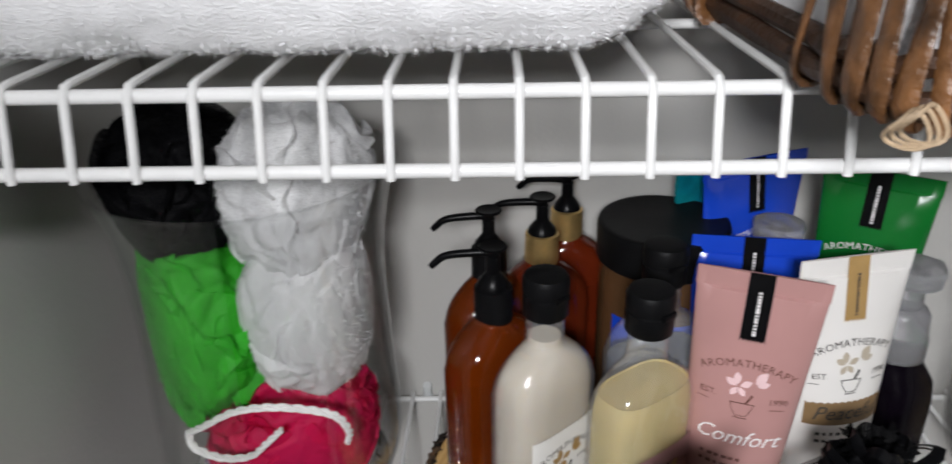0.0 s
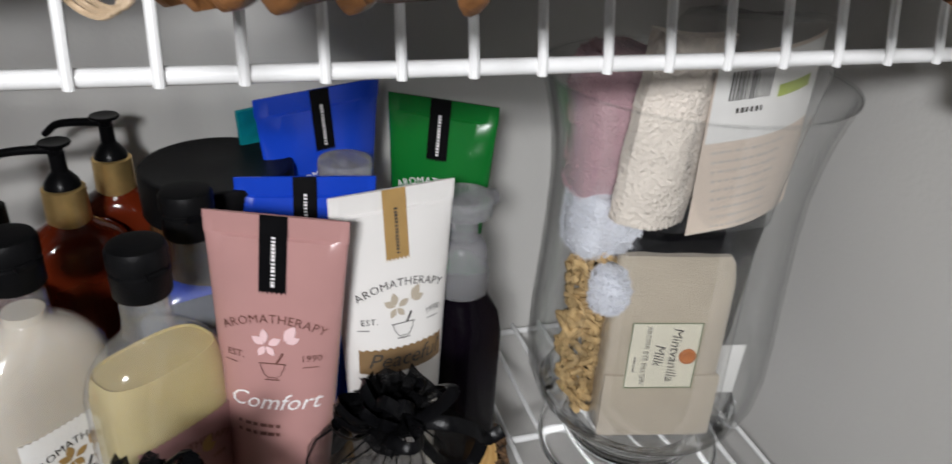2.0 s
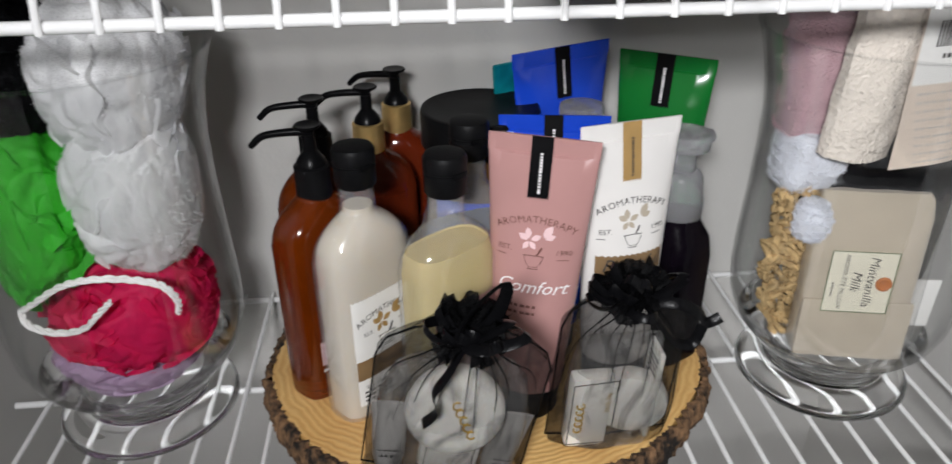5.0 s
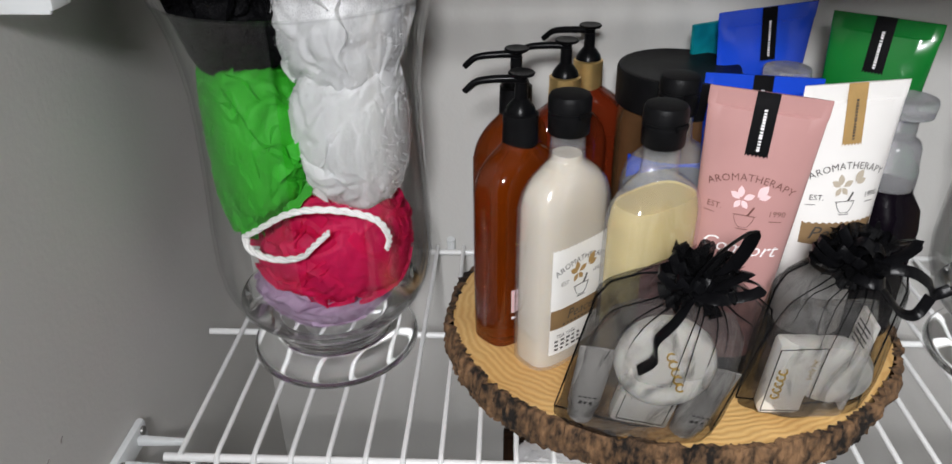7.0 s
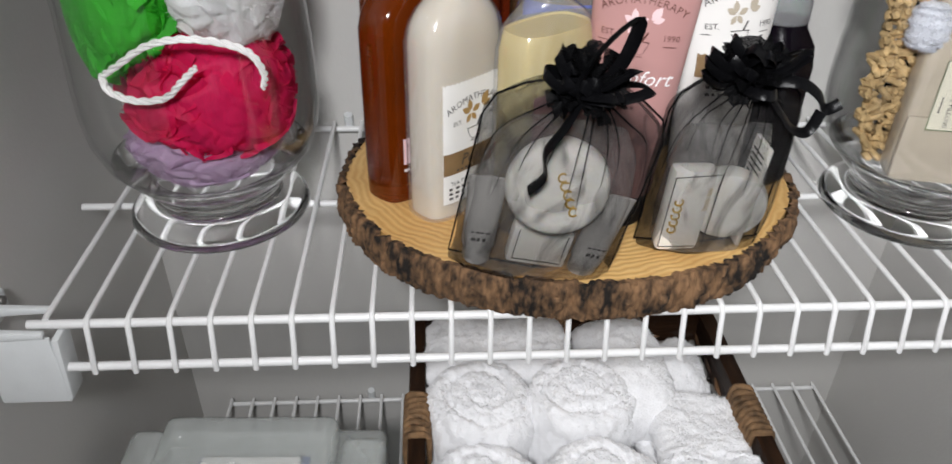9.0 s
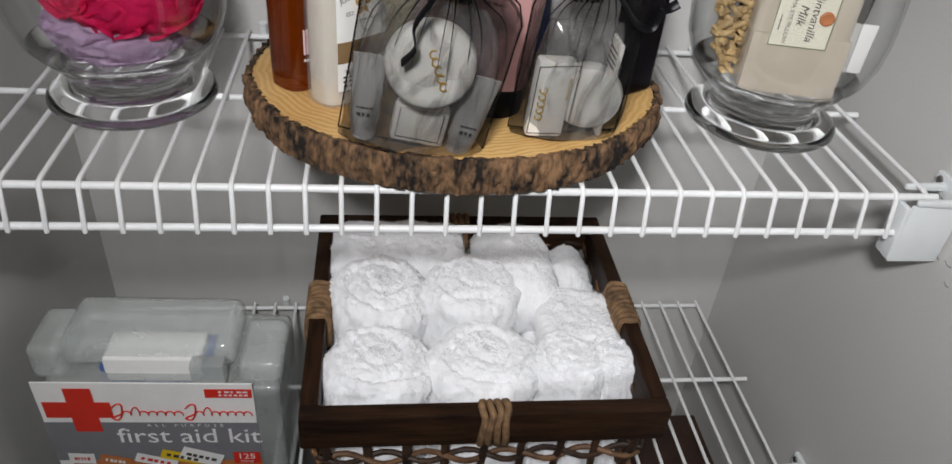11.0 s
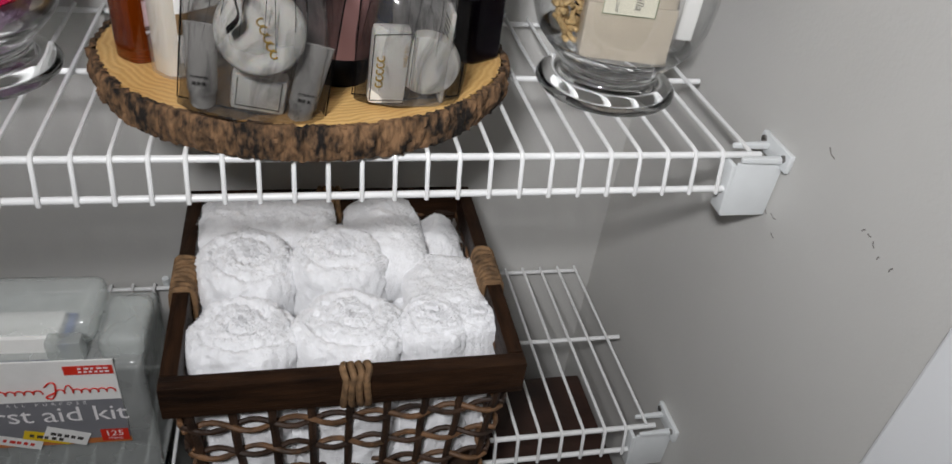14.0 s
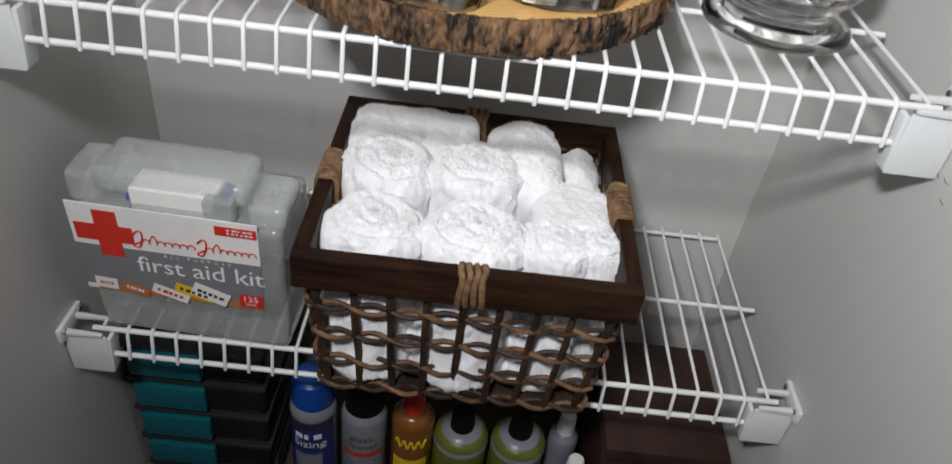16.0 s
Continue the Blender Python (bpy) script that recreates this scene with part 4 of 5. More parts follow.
sweep(bm, [(-0.012, -0.0043, 0.034), (-0.012, -0.0043, 0.009), (0.018, -0.0043, 0.009), (0.018, -0.0043, 0.034)], 0.0004, 4)
part("printed_frame", bm, M["ink"], bar)
for x, tilt in ((0.033, 4), (-0.034, -3)):
    mini = part("mini_tube", lofted([(0.0, 0.0085, 0.0085, 2), (0.012, 0.0090, 0.0090, 2), (0.0125, 0.0100, 0.0095, 2), (0.045, 0.0105, 0.006, 2), (0.066, 0.0110, 0.001, 2)], 24), M["greytube"], bag_a, "small grey toiletry tube")
    mini.matrix_basis = pose(x, -0.001, 0.004, 0, tilt, 0)
    f2 = lambda u, z: -0.0092
    part("print_line", bars(f2, -0.006, 0.006, 0.030, 4, 0.0015), M["ink"], mini)
    part("print_line", bars(f2, -0.005, 0.005, 0.024, 3, 0.003), M["ink"], mini)
pk = rough_up(lofted([(0.004, 0.042, 0.014, 3), (0.03, 0.045, 0.018, 3), (0.07, 0.045, 0.018, 3), (0.100, 0.038, 0.012, 3), (0.116, 0.028, 0.003, 3)], 40), 0.002, 90)
part("cellophane", pk, M["milky"], bag_a, "crinkled clear wrapper")
tail = [(-0.004, -0.012, 0.139), (-0.010, -0.022, 0.128), (-0.016, -0.024, 0.112), (-0.013, -0.0255, 0.098), (-0.019, -0.025, 0.086)]
part("ribbon_tail", swept(curve_points(tail, 20), 0.0034, 6, flat=0.2), M["ribbon"], bag_a)
tail = [(0.004, -0.010, 0.132), (-0.008, -0.016, 0.150), (-0.002, -0.014, 0.172), (0.010, -0.010, 0.186), (0.011, -0.008, 0.166), (0.006, -0.006, 0.144)]
part("ribbon_tail", swept(curve_points(tail, 26), 0.0034, 6, flat=0.2), M["ribbon"], bag_a)

bag_b = organza_bag(pose(0.221, 0.410, TOP, 6, 2, 3), 0.040, 0.020, 0.134, "black organza bag with boxed soap bar", 8)
bar = part("soap_box", boxed((-0.032, -0.014, 0.004), (-0.004, -0.002, 0.066), 0.004), M["soap"], bag_b, "cream wrapped soap bar with gold print")
bm = bmesh.new()
sweep(bm, [(-0.031, -0.0144, 0.062), (-0.031, -0.0144, 0.008), (-0.002, -0.0144, 0.008), (-0.002, -0.0144, 0.064), (-0.031, -0.0144, 0.062)], 0.0004, 4)
part("printed_frame", bm, M["ink"], bar)
bm = bmesh.new()
for i in range(5):
    cx, cz = -0.025, 0.022 + i * 0.0054
    sweep(bm, [(cx + 0.0026 * math.cos(t), -0.0146, cz + 0.0024 * math.sin(t)) for t in [k * math.pi / 6 for k in range(5, 15)]], 0.0006, 5)
part("gold_mark", bm, gold, bar)
part("lettering", lettering("body bar", 0.0050, lambda u, v: Vector((-0.0075 - v, -0.0146, 0.046 + u))), M["goldink"], bar)
disc = part("soap", turned([(-0.008, 0.020), (-0.006, 0.024), (0.0, 0.0255), (0.006, 0.024), (0.0085, 0.020), (0.009, 0.01)], 36), M["soap"], bag_b, "round cream soap")
disc.matrix_basis = pose(0.012, -0.002, 0.034, 90, 0, -15)
card = part("folded_leaflet", boxed((0.024, -0.010, 0.004), (0.027, 0.010, 0.078), 0.0006), M["soap"], bag_b, "folded printed leaflet")
bm = bmesh.new()
for i in range(16):
    box(bm, (0.0235, -0.008, 0.010 + i * 0.004), (0.0238, 0.007, 0.0112 + i * 0.004))
part("print_line", bm, M["ink"], card)
pk = rough_up(lofted([(0.004, 0.030, 0.016, 3), (0.03, 0.031, 0.019, 3), (0.06, 0.030, 0.017, 3), (0.082, 0.027, 0.010, 3), (0.090, 0.026, 0.002, 3)], 40), 0.002, 90, 5)
part("cellophane", pk, M["milky"], bag_b, "crinkled clear wrapper")
for tail in ([(0.006, -0.010, 0.124), (0.022, -0.018, 0.128), (0.036, -0.018, 0.120), (0.044, -0.016, 0.110), (0.052, -0.016, 0.114)],
             [(0.006, -0.010, 0.122), (0.016, -0.02, 0.110), (0.026, -0.021, 0.100), (0.036, -0.02, 0.098), (0.041, -0.018, 0.110)]):
    part("ribbon_tail", swept(curve_points(tail, 20), 0.0034, 6, flat=0.2), M["ribbon"], bag_b)


# ---- footed glass vases ----
def glass_vase(m, label):
    ob = thing("glass_vase", m, label, "vase", "footed glass vases")
    hollow = [(0.0085, 0.004), (0.0080, 0.020), (0.0060, 0.036), (0.0030, 0.048), (0.0006, 0.0545)]
    foot = [(0.0, 0.0585), (0.0012, 0.0635), (0.004, 0.0655), (0.0075, 0.0650), (0.0105, 0.0615), (0.0135, 0.0535), (0.0165, 0.0468), (0.0195, 0.0440), (0.0215, 0.0446), (0.0232, 0.0465), (0.0250, 0.0462),
            (0.0268, 0.0470), (0.030, 0.0500), (0.035, 0.0550), (0.042, 0.0615), (0.050, 0.0682), (0.0515, 0.0690), (0.0512, 0.0672), (0.046, 0.0590), (0.0425, 0.0480), (0.0405, 0.030), (0.0400, 0.006)]
    part("foot", turned(hollow + foot, 80), M["glass"], ob, "thick clear glass foot", crease=70).visible_shadow = False
    bowl = [(0.0518, 0.0694), (0.055, 0.0720), (0.073, 0.0785), (0.092, 0.0805), (0.117, 0.0800), (0.156, 0.0780), (0.195, 0.0768), (0.219, 0.0772), (0.238, 0.0792), (0.255, 0.0822), (0.268, 0.0856), (0.2790, 0.0890)]
    bowl = bowl + [(z, r - 0.0024) for z, r in bowl[::-1]]
    part("bowl", turned(bowl, 80, (False, False)), M["vaseglass"], ob, "clear glass bowl with flared rim").visible_shadow = False
    part("rim", swept([(0.0890 * math.cos(t), 0.0890 * math.sin(t), 0.2795) for t in [2 * math.pi * k / 80 for k in range(80)]], 0.0010, 8, closed=True), M["vaseglass"], ob, "rounded glass rim").visible_shadow = False
    return ob


VL, VR = Vector((-0.112, 0.506, DECK)), Vector((0.421, 0.494, DECK))
glass_vase(pose(*VL), "footed clear glass vase filled with bath poufs")
glass_vase(pose(*VR), "footed clear glass vase filled with spa items")


def inside(p, c, extra=0.0):
    """Keeps a point within a vase's bowl."""
    z = p.z - c.z
    lim = (0.0725 if z > 0.075 else 0.047 + (z - 0.040) * 0.70) - extra
    if z > 0.235:
        lim += (z - 0.235) * 0.4
    q = Vector((p.x - c.x, p.y - c.y, 0))
    soft = 0.78 * lim
    if lim > 0 and q.length > soft:
        q *= (soft + (lim - soft) * (1 - math.exp(-(q.length - soft) / (lim - soft)))) / q.length
    return Vector((c.x + q.x, c.y + q.y, max(p.z, c.z + 0.0405)))


def pouf(name, at, size, key, label, seed, count=90, vase=VL, ruffles=0.2):
    """A bath pouf: ruffled net ribbons bunched into a ball."""
    r = random.Random(seed)
    ob = thing(name, pose(*at), label, "bath pouf", "bath poufs in the vase")
    bm = bmesh.new()
    bmesh.ops.create_icosphere(bm, subdivisions=6, radius=0.86)
    for v in bm.verts:
        d = v.co.normalized()
        q = d + 0.35 * noise.noise_vector(d * 2.2 + Vector((seed * 3.1, 0, 0)))
        soft = 0.075 * noise.noise(q * 2.0 + Vector((0, seed, 0))) + 0.040 * noise.noise(q * 4.2 + Vector((seed, 2, 0)))
        crease = abs(noise.noise(q * 2.6 + Vector((seed, seed, 1)))) ** 0.7
        v.co = d * (0.85 + soft + 0.10 * min(crease, 0.5) + 0.010 * noise.noise(q * 11) + 0.004 * noise.noise(q * 34))
    for k in range(int(count * ruffles)):
        c = Vector((r.gauss(0, 1), r.gauss(0, 1), r.gauss(0, 1))).normalized()
        t = c.orthogonal().normalized()
        t = (Matrix.Rotation(r.uniform(0, 6.28), 3, c) @ t)
        s = c.cross(t)
        ln, wd, amp, fr, ph = r.uniform(0.35, 0.8), r.uniform(0.04, 0.15), r.uniform(0.03, 0.09), r.uniform(5, 11), r.uniform(0, 6)
        nu, nv = 40, 5
        bend = r.uniform(-0.5, 0.5)
        grid = []
        for i in range(nu + 1):
            u = (i / nu - 0.5) * 2 * ln
            row = []
            for j in range(nv + 1):
                w = j / nv
                rad = 0.86 + wd * w + 0.03 * noise.noise(Vector((u * 3, w, ph)))
                off = amp * w * math.sin(fr * u + ph) + bend * u * u * 0.4
                d = (c + t * math.tan(max(-1.0, min(1.0, u * 0.75))) * 0.9 + s * (off + 0.25 * (w - 0.5) * bend)).normalized()
                row.append(bm.verts.new(d * rad))
            grid.append(row)
        for a, b in zip(grid, grid[1:]):
            for j in range(nv):
                bm.faces.new((a[j], a[j + 1], b[j + 1], b[j]))
    for v in bm.verts:
        p = Vector((at[0] + v.co.x * size[0], at[1] + v.co.y * size[1], at[2] + v.co.z * size[2]))
        v.co = inside(p, vase, 0.001 * abs(noise.noise(v.co * 5))) - Vector(at)
    body = part("netting", bm, M["net_" + key], ob, crease=180)
    pile(ob, body, 4500, 0.0026, M["net_" + key], seed)
    return ob


pouf("bath_pouf", (VL.x + 0.000, VL.y - 0.002, 1.270), (0.060, 0.060, 0.034), "lilac", "pale lilac net bath pouf at the vase bottom", 1, 110)
pouf("bath_pouf", (VL.x + 0.016, VL.y - 0.020, 1.312), (0.064, 0.052, 0.050), "red", "crimson net bath pouf with silvery cord loop", 2, 170, ruffles=0.55)
pouf("bath_pouf", (VL.x - 0.040, VL.y - 0.022, 1.388), (0.054, 0.054, 0.068), "green", "bright green net bath pouf in the vase", 3, 170, ruffles=0.6)
pouf("bath_pouf", (VL.x + 0.034, VL.y - 0.014, 1.398), (0.050, 0.056, 0.064), "white", "white net bath pouf in the vase", 4, 170, ruffles=0.12)
pouf("bath_pouf", (VL.x + 0.032, VL.y - 0.010, 1.474), (0.052, 0.056, 0.062), "white", "white net bath pouf at the vase rim", 5, 170, ruffles=0.14)
pouf("bath_pouf", (VL.x - 0.040, VL.y - 0.004, 1.476), (0.050, 0.056, 0.052), "black", "black net bath pouf at the vase rim", 6, 150)
pouf("bath_pouf", (VL.x - 0.040, VL.y + 0.022, 1.345), (0.036, 0.034, 0.040), "black", "black net bath pouf behind the green one", 7, 90)

line = curve_points([(-0.150, 0.441, 1.334), (-0.138, 0.437, 1.342), (-0.118, 0.433, 1.355), (-0.098, 0.431, 1.360), (-0.076, 0.432, 1.358), (-0.060, 0.436, 1.350), (-0.054, 0.440, 1.336), (-0.056, 0.442, 1.326)], 60)
line2 = curve_points([(-0.150, 0.441, 1.334), (-0.146, 0.437, 1.326), (-0.130, 0.434, 1.321), (-0.112, 0.432, 1.324), (-0.101, 0.431, 1.334), (-0.092, 0.433, 1.342)], 44)
cord = thing("cord_loop", pose(0.002, 0, 0.006), "twisted silvery white hanging cord on the crimson pouf", "cord")
for pts in (line, line2):
    for ph in (0.0, 2.094, 4.189):
        strand = []
        for i, p in enumerate(pts):
            a = ph + i * 0.62
            strand.append(p + Vector((0.0010 * math.cos(a), 0.0010 * math.sin(a + 1), 0.0012 * math.sin(a))))
        part("strand", swept(strand, 0.00115, 7), M["silver"], cord)


# ---- spa things in the other vase ----
def soft_block(name, m, sec, material, label, category, amount=0.003, scale=70, count=48):
    ob = thing(name, m, label, category)
    bm = bmesh.new()
    loft(bm, sec, count)
    bmesh.ops.subdivide_edges(bm, edges=[e for e in bm.edges], cuts=1, use_grid_fill=True)
    rough_up(bm, amount, scale)
    for v in bm.verts:
        p = ob.matrix_basis @ v.co
        v.co = ob.matrix_basis.inverted() @ inside(p, VR)
    body = part("body", bm, M[material], ob, crease=180)
    if material in ("fluff", "pinksock"):
        pile(ob, body, 3500, 0.0030, M[material], 5)
    return ob, body


pillow = thing("eye_pillow", pose(0.417, 0.468, DECK + 0.0415, -2, 0, -12), "beige linen eye pillow in clear sleeve with ivory tag", "eye pillow")
bm = lofted([(0.0, 0.0345, 0.006, 5), (0.006, 0.0375, 0.0100, 5), (0.035, 0.0380, 0.0130, 4), (0.075, 0.0380, 0.0135, 4), (0.114, 0.0375, 0.0115, 4), (0.127, 0.036, 0.007, 5), (0.131, 0.034, 0.003, 5)], 56)
part("cloth", rough_up(bm, 0.0012, 40), M["linen"], pillow).scale = (1.04, 1, 1.0)
flat = lambda x, z: -0.0148
fold = part("cloth_flap", rough_up(boxed((-0.0385, -0.0144, 0.001), (0.0385, -0.011, 0.050), 0.002), 0.0015, 60), M["linen"], pillow)
tag = part("tag", wrapped(flat, -0.026, 0.020, 0.041, 0.091, 0.0, 4, 4), M["ivory"], pillow, "ivory paper tag with green border")
bm = bmesh.new()
sweep(bm, [(-0.0255, -0.0150, 0.0415), (0.0195, -0.0150, 0.0415), (0.0195, -0.0150, 0.0905), (-0.0255, -0.0150, 0.0905)], 0.0006, 4, closed=True)
part("tag_border", bm, shade("sage_border", (0.16, 0.20, 0.10), 0.5), tag)
down = lambda x, z: (lambda u, v: Vector((x + v, -0.0151, z - u)))
part("lettering", lettering("Mintvanilla", 0.0095, down(0.004, 0.067), shear=0.2), M["ink"], tag)
part("lettering", lettering("Milk", 0.0095, down(-0.006, 0.067), shear=0.25), M["ink"], tag)
part("lettering", lettering("AROMA EYE PILLOW", 0.0048, down(-0.0145, 0.066)), M["ink"], tag)
part("print_line", bars(lambda x, z: -0.0148, 0.054, 0.066, -0.021, 6, 0.0012, 0.0003, True), M["ink"], tag)
bm = turned([(0, 0.0056), (0.001, 0.0056), (0.0016, 0.004), (0.001, 0.0025)], 24)
bmesh.ops.rotate(bm, cent=(0, 0, 0), matrix=Matrix.Rotation(radians(90), 3, "X"), verts=bm.verts)
bt = part("button", bm, M["orange"], tag, "round brown seal")
bt.location = (0.0130, -0.0150, 0.066)
sleeve = part("sleeve", rough_up(boxed((-0.0405, -0.0185, -0.001), (0.0405, 0.0145, 0.141), 0.004, 3), 0.0006, 60), M["cello"], pillow, "clear plastic sleeve")
mask, mask_body = soft_block("satin_mask", pose(0.430, 0.496, DECK + 0.042, 3, 0, -10), [(0.0, 0.036, 0.008, 3), (0.02, 0.047, 0.010, 3), (0.10, 0.054, 0.012, 3), (0.145, 0.054, 0.018, 2.8), (0.168, 0.050, 0.016, 2.6), (0.176, 0.044, 0.008, 2.4)], "blackcloth", "black satin bag behind the eye pillow", "bag", 0.005, 40)
part("care_card", boxed((0.034, -0.0205, 0.018), (0.055, -0.0196, 0.060), 0.0003), M["paper"], mask_body, "white paper care card")
soft_block("plush_sock", pose(0.369, 0.508, DECK + 0.205, 4, 4, 0), [(0.0, 0.017, 0.018, 2.4), (0.006, 0.023, 0.024, 2.4), (0.060, 0.024, 0.026, 2.6), (0.082, 0.022, 0.024, 2.4), (0.090, 0.014, 0.016, 2)], "pinksock", "dusty pink plush sock rolled in the vase", "sock", 0.005, 50)
soft_block("plush_sock", pose(0.372, 0.500, DECK + 0.166, 0, 6, 0), [(0.0, 0.012, 0.014, 2.2), (0.008, 0.024, 0.024, 2.2), (0.026, 0.026, 0.027, 2.2), (0.040, 0.024, 0.024, 2.2), (0.046, 0.012, 0.012, 2)], "fluff", "fluffy pale blue-white sock in the vase", "sock", 0.006, 60)
soft_block("plush_ball", pose(0.376, 0.474, DECK + 0.136, 0, 0, 0), [(0.0, 0.006, 0.006, 2), (0.006, 0.012, 0.012, 2), (0.022, 0.013, 0.013, 2), (0.030, 0.006, 0.006, 2)], "fluff", "small fluffy pale ball beside the pillow", "ball", 0.003, 90)

# knotted sisal strap
strap = thing("sisal_strap", pose(0.367, 0.488, DECK + 0.046), "knotted natural sisal bath strap", "bath strap")
rs = random.Random(12)
for j in range(15):
    for i in range(3):
        cx, cz = -0.012 + i * 0.0125 + rs.uniform(-0.004, 0.004) + 0.014 * (1 - j / 12) ** 2, 0.008 + j * 0.0082
        k = rs.uniform(0, 6)
        pts = []
        for q in range(14):
            a = 2 * math.pi * q / 14
            p = Vector((cx + rs.uniform(0.0055, 0.0090) * math.cos(a + k), rs.uniform(-0.004, 0.002) + 0.004 * math.sin(2 * a), cz + 0.0062 * math.sin(a)))
            pts.append(strap.matrix_basis.inverted() @ inside(strap.matrix_basis @ p, VR))
        part("knot", swept(pts, 0.0025, 7, closed=True), M["rope"], strap)

# loofah in its pack
pack = thing("loofah_pack", pose(0.426, 0.472, DECK + 0.198, 4, 3, 2), "cream loofah pad in clear pack with peach card", "bath pad")
bm = bmesh.new()
gx, gz = 40, 60
grid = []
for j in range(gz + 1):
    row = []
    for i in range(gx + 1):
        x, z = -0.063 + 0.046 * i / gx, 0.004 + 0.110 * j / gz
        b = 0.0009 * math.sin(x * 1500) * math.sin(z * 1300) + 0.002 * noise.noise(Vector((x * 60, z * 60, 0)))
        row.append(bm.verts.new((x, -0.012 * math.sin(math.pi * (0.1 + 0.8 * i / gx)) - 0.006 + b, z)))
    grid.append(row)
for a, b in zip(grid, grid[1:]):
    for i in range(gx):
        bm.faces.new((a[i], a[i + 1], b[i + 1], b[i]))
ext = bmesh.ops.extrude_face_region(bm, geom=list(bm.faces))
bmesh.ops.translate(bm, vec=(0, 0.009, 0), verts=[v for v in ext["geom"] if isinstance(v, bmesh.types.BMVert)])
for v in bm.verts:
    v.co = pack.matrix_basis.inverted() @ inside(pack.matrix_basis @ v.co, VR)
part("loofah", bm, M["loofah"], pack, "coarse cream loofah weave")
cf = lambda x, z: -0.0185 + 0.35 * max(0, x) ** 1.0 * max(0, x) / 0.06
cardp = part("header_card", wrapped(cf, -0.024, 0.058, 0.000, 0.108, 0, 16, 8), M["card"], pack, "peach and white printed card")
cardp.matrix_basis = pose(0.004, 0, 0.002, 0, -7, 0)
part("white_panel", wrapped(cf, -0.023, 0.057, 0.058, 0.106, 0.0006, 16, 4), M["paper"], cardp)
bm = bmesh.new()
rs = random.Random(5)
x = -0.014
while x < 0.012:
    w = rs.choice((0.0004, 0.0007, 0.0011))
    bm.faces.new([bm.verts.new((a, cf(a, 0) - 0.0012, z)) for a, z in ((x, 0.082), (x + w, 0.082), (x + w, 0.098), (x, 0.098))])
    x += w + rs.choice((0.0005, 0.0009))
part("barcode", bm, M["ink"], cardp)
part("print_line", bars(cf, -0.008, 0.010, 0.076, 6, 0.003, 0.0012), M["ink"], cardp)
part("green_band", wrapped(cf, 0.018, 0.046, 0.080, 0.087, 0.0012, 8, 1), shade("lime_print", (0.40, 0.48, 0.10), 0.5), cardp)
for i in range(9):
    part("print_line", bars(cf, -0.018 + 0.0012 * i, 0.034 - 0.001 * i, 0.052 - i * 0.0060, 10, 0.0014), M["greytube"], cardp)
wrapbm = rough_up(lofted([(-0.010, 0.030, 0.006, 3), (0.0, 0.044, 0.018, 3), (0.06, 0.048, 0.022, 3), (0.114, 0.050, 0.022, 3), (0.122, 0.046, 0.010, 3)], 48, shift=(0.004, 0)), 0.003, 60)
for v in wrapbm.verts:
    v.co = pack.matrix_basis.inverted() @ inside(pack.matrix_basis @ v.co, VR, -0.001)
part("wrapper", wrapbm, M["cello"], pack, "crinkled clear wrapper")


# ---- towel basket ----
BX0, BX1, BY0, BY1, BZ0, BZ1 = 0.024, 0.328, 0.312, 0.590, 0.8446, 1.030
basket = thing("towel_basket", pose(0, 0, 0), "dark wood rimmed open-weave basket full of rolled towels", "basket")
T, H = 0.015, 0.036
rim = [("rim_board", (BX0, BY0, BZ1 - H), (BX1, BY0 + T, BZ1)), ("rim_board", (BX0, BY1 - T, BZ1 - H), (BX1, BY1, BZ1)),
       ("rim_board", (BX0, BY0 + T + 0.0005, BZ1 - H), (BX0 + T, BY1 - T - 0.0005, BZ1)), ("rim_board", (BX1 - T, BY0 + T + 0.0005, BZ1 - H), (BX1, BY1 - T - 0.0005, BZ1))]
for i, (name, lo, hi) in enumerate(rim):
    bm = boxed((-(hi[0] - lo[0]) / 2, -(hi[1] - lo[1]) / 2, -H / 2), ((hi[0] - lo[0]) / 2, (hi[1] - lo[1]) / 2, H / 2), 0.0022)
    if i > 1:
        bmesh.ops.rotate(bm, cent=(0, 0, 0), matrix=Matrix.Rotation(radians(90), 3, "Z"), verts=bm.verts)
    ob = part(name, bm, M["darkwood"], basket, "dark stained wooden rim")
    ob.matrix_basis = pose(*[(a + b) / 2 for a, b in zip(lo, hi)], 0, 0, 90 if i > 1 else 0)
INS = 0.012
def wall_point(side, u, z, out=0.0):
    """A spot on the tapering woven side; u runs 0 to 1 along it."""
    k = INS * (1 - (z - BZ0) / (BZ1 - BZ0)) + 0.008
    x0, x1, y0, y1 = BX0 + k, BX1 - k, BY0 + k, BY1 - k
    if side == 0:
        return (x0 + (x1 - x0) * u, y0 - out, z)
    if side == 1:
        return (x1 + out, y0 + (y1 - y0) * u, z)
    if side == 2:
        return (x1 + (x0 - x1) * u, y1 + out, z)
    return (x0 - out, y1 + (y0 - y1) * u, z)


rb = random.Random(21)
for side, n in ((0, 9), (1, 8), (2, 9), (3, 8)):
    for i in range(n):
        u = (i + 0.5) / n if side % 2 else i / (n - 1) * 0.94 + 0.03
        j = rb.uniform(-0.008, 0.008)
        pts = [wall_point(side, u + j * (1 - f), BZ0 + f * (BZ1 - H - BZ0 + 0.004), 0.0024 * (1 if (i % 2) else -1) * math.sin(f * 4 * math.pi)) for f in [k / 12 for k in range(13)]]
        part("stake", swept(pts, 0.0042, 8, flat=0.75), M["seadark"], basket)
for row in range(5):
    z = BZ0 + 0.004 + row * 0.0385
    for strand in range(2):
        pts = []
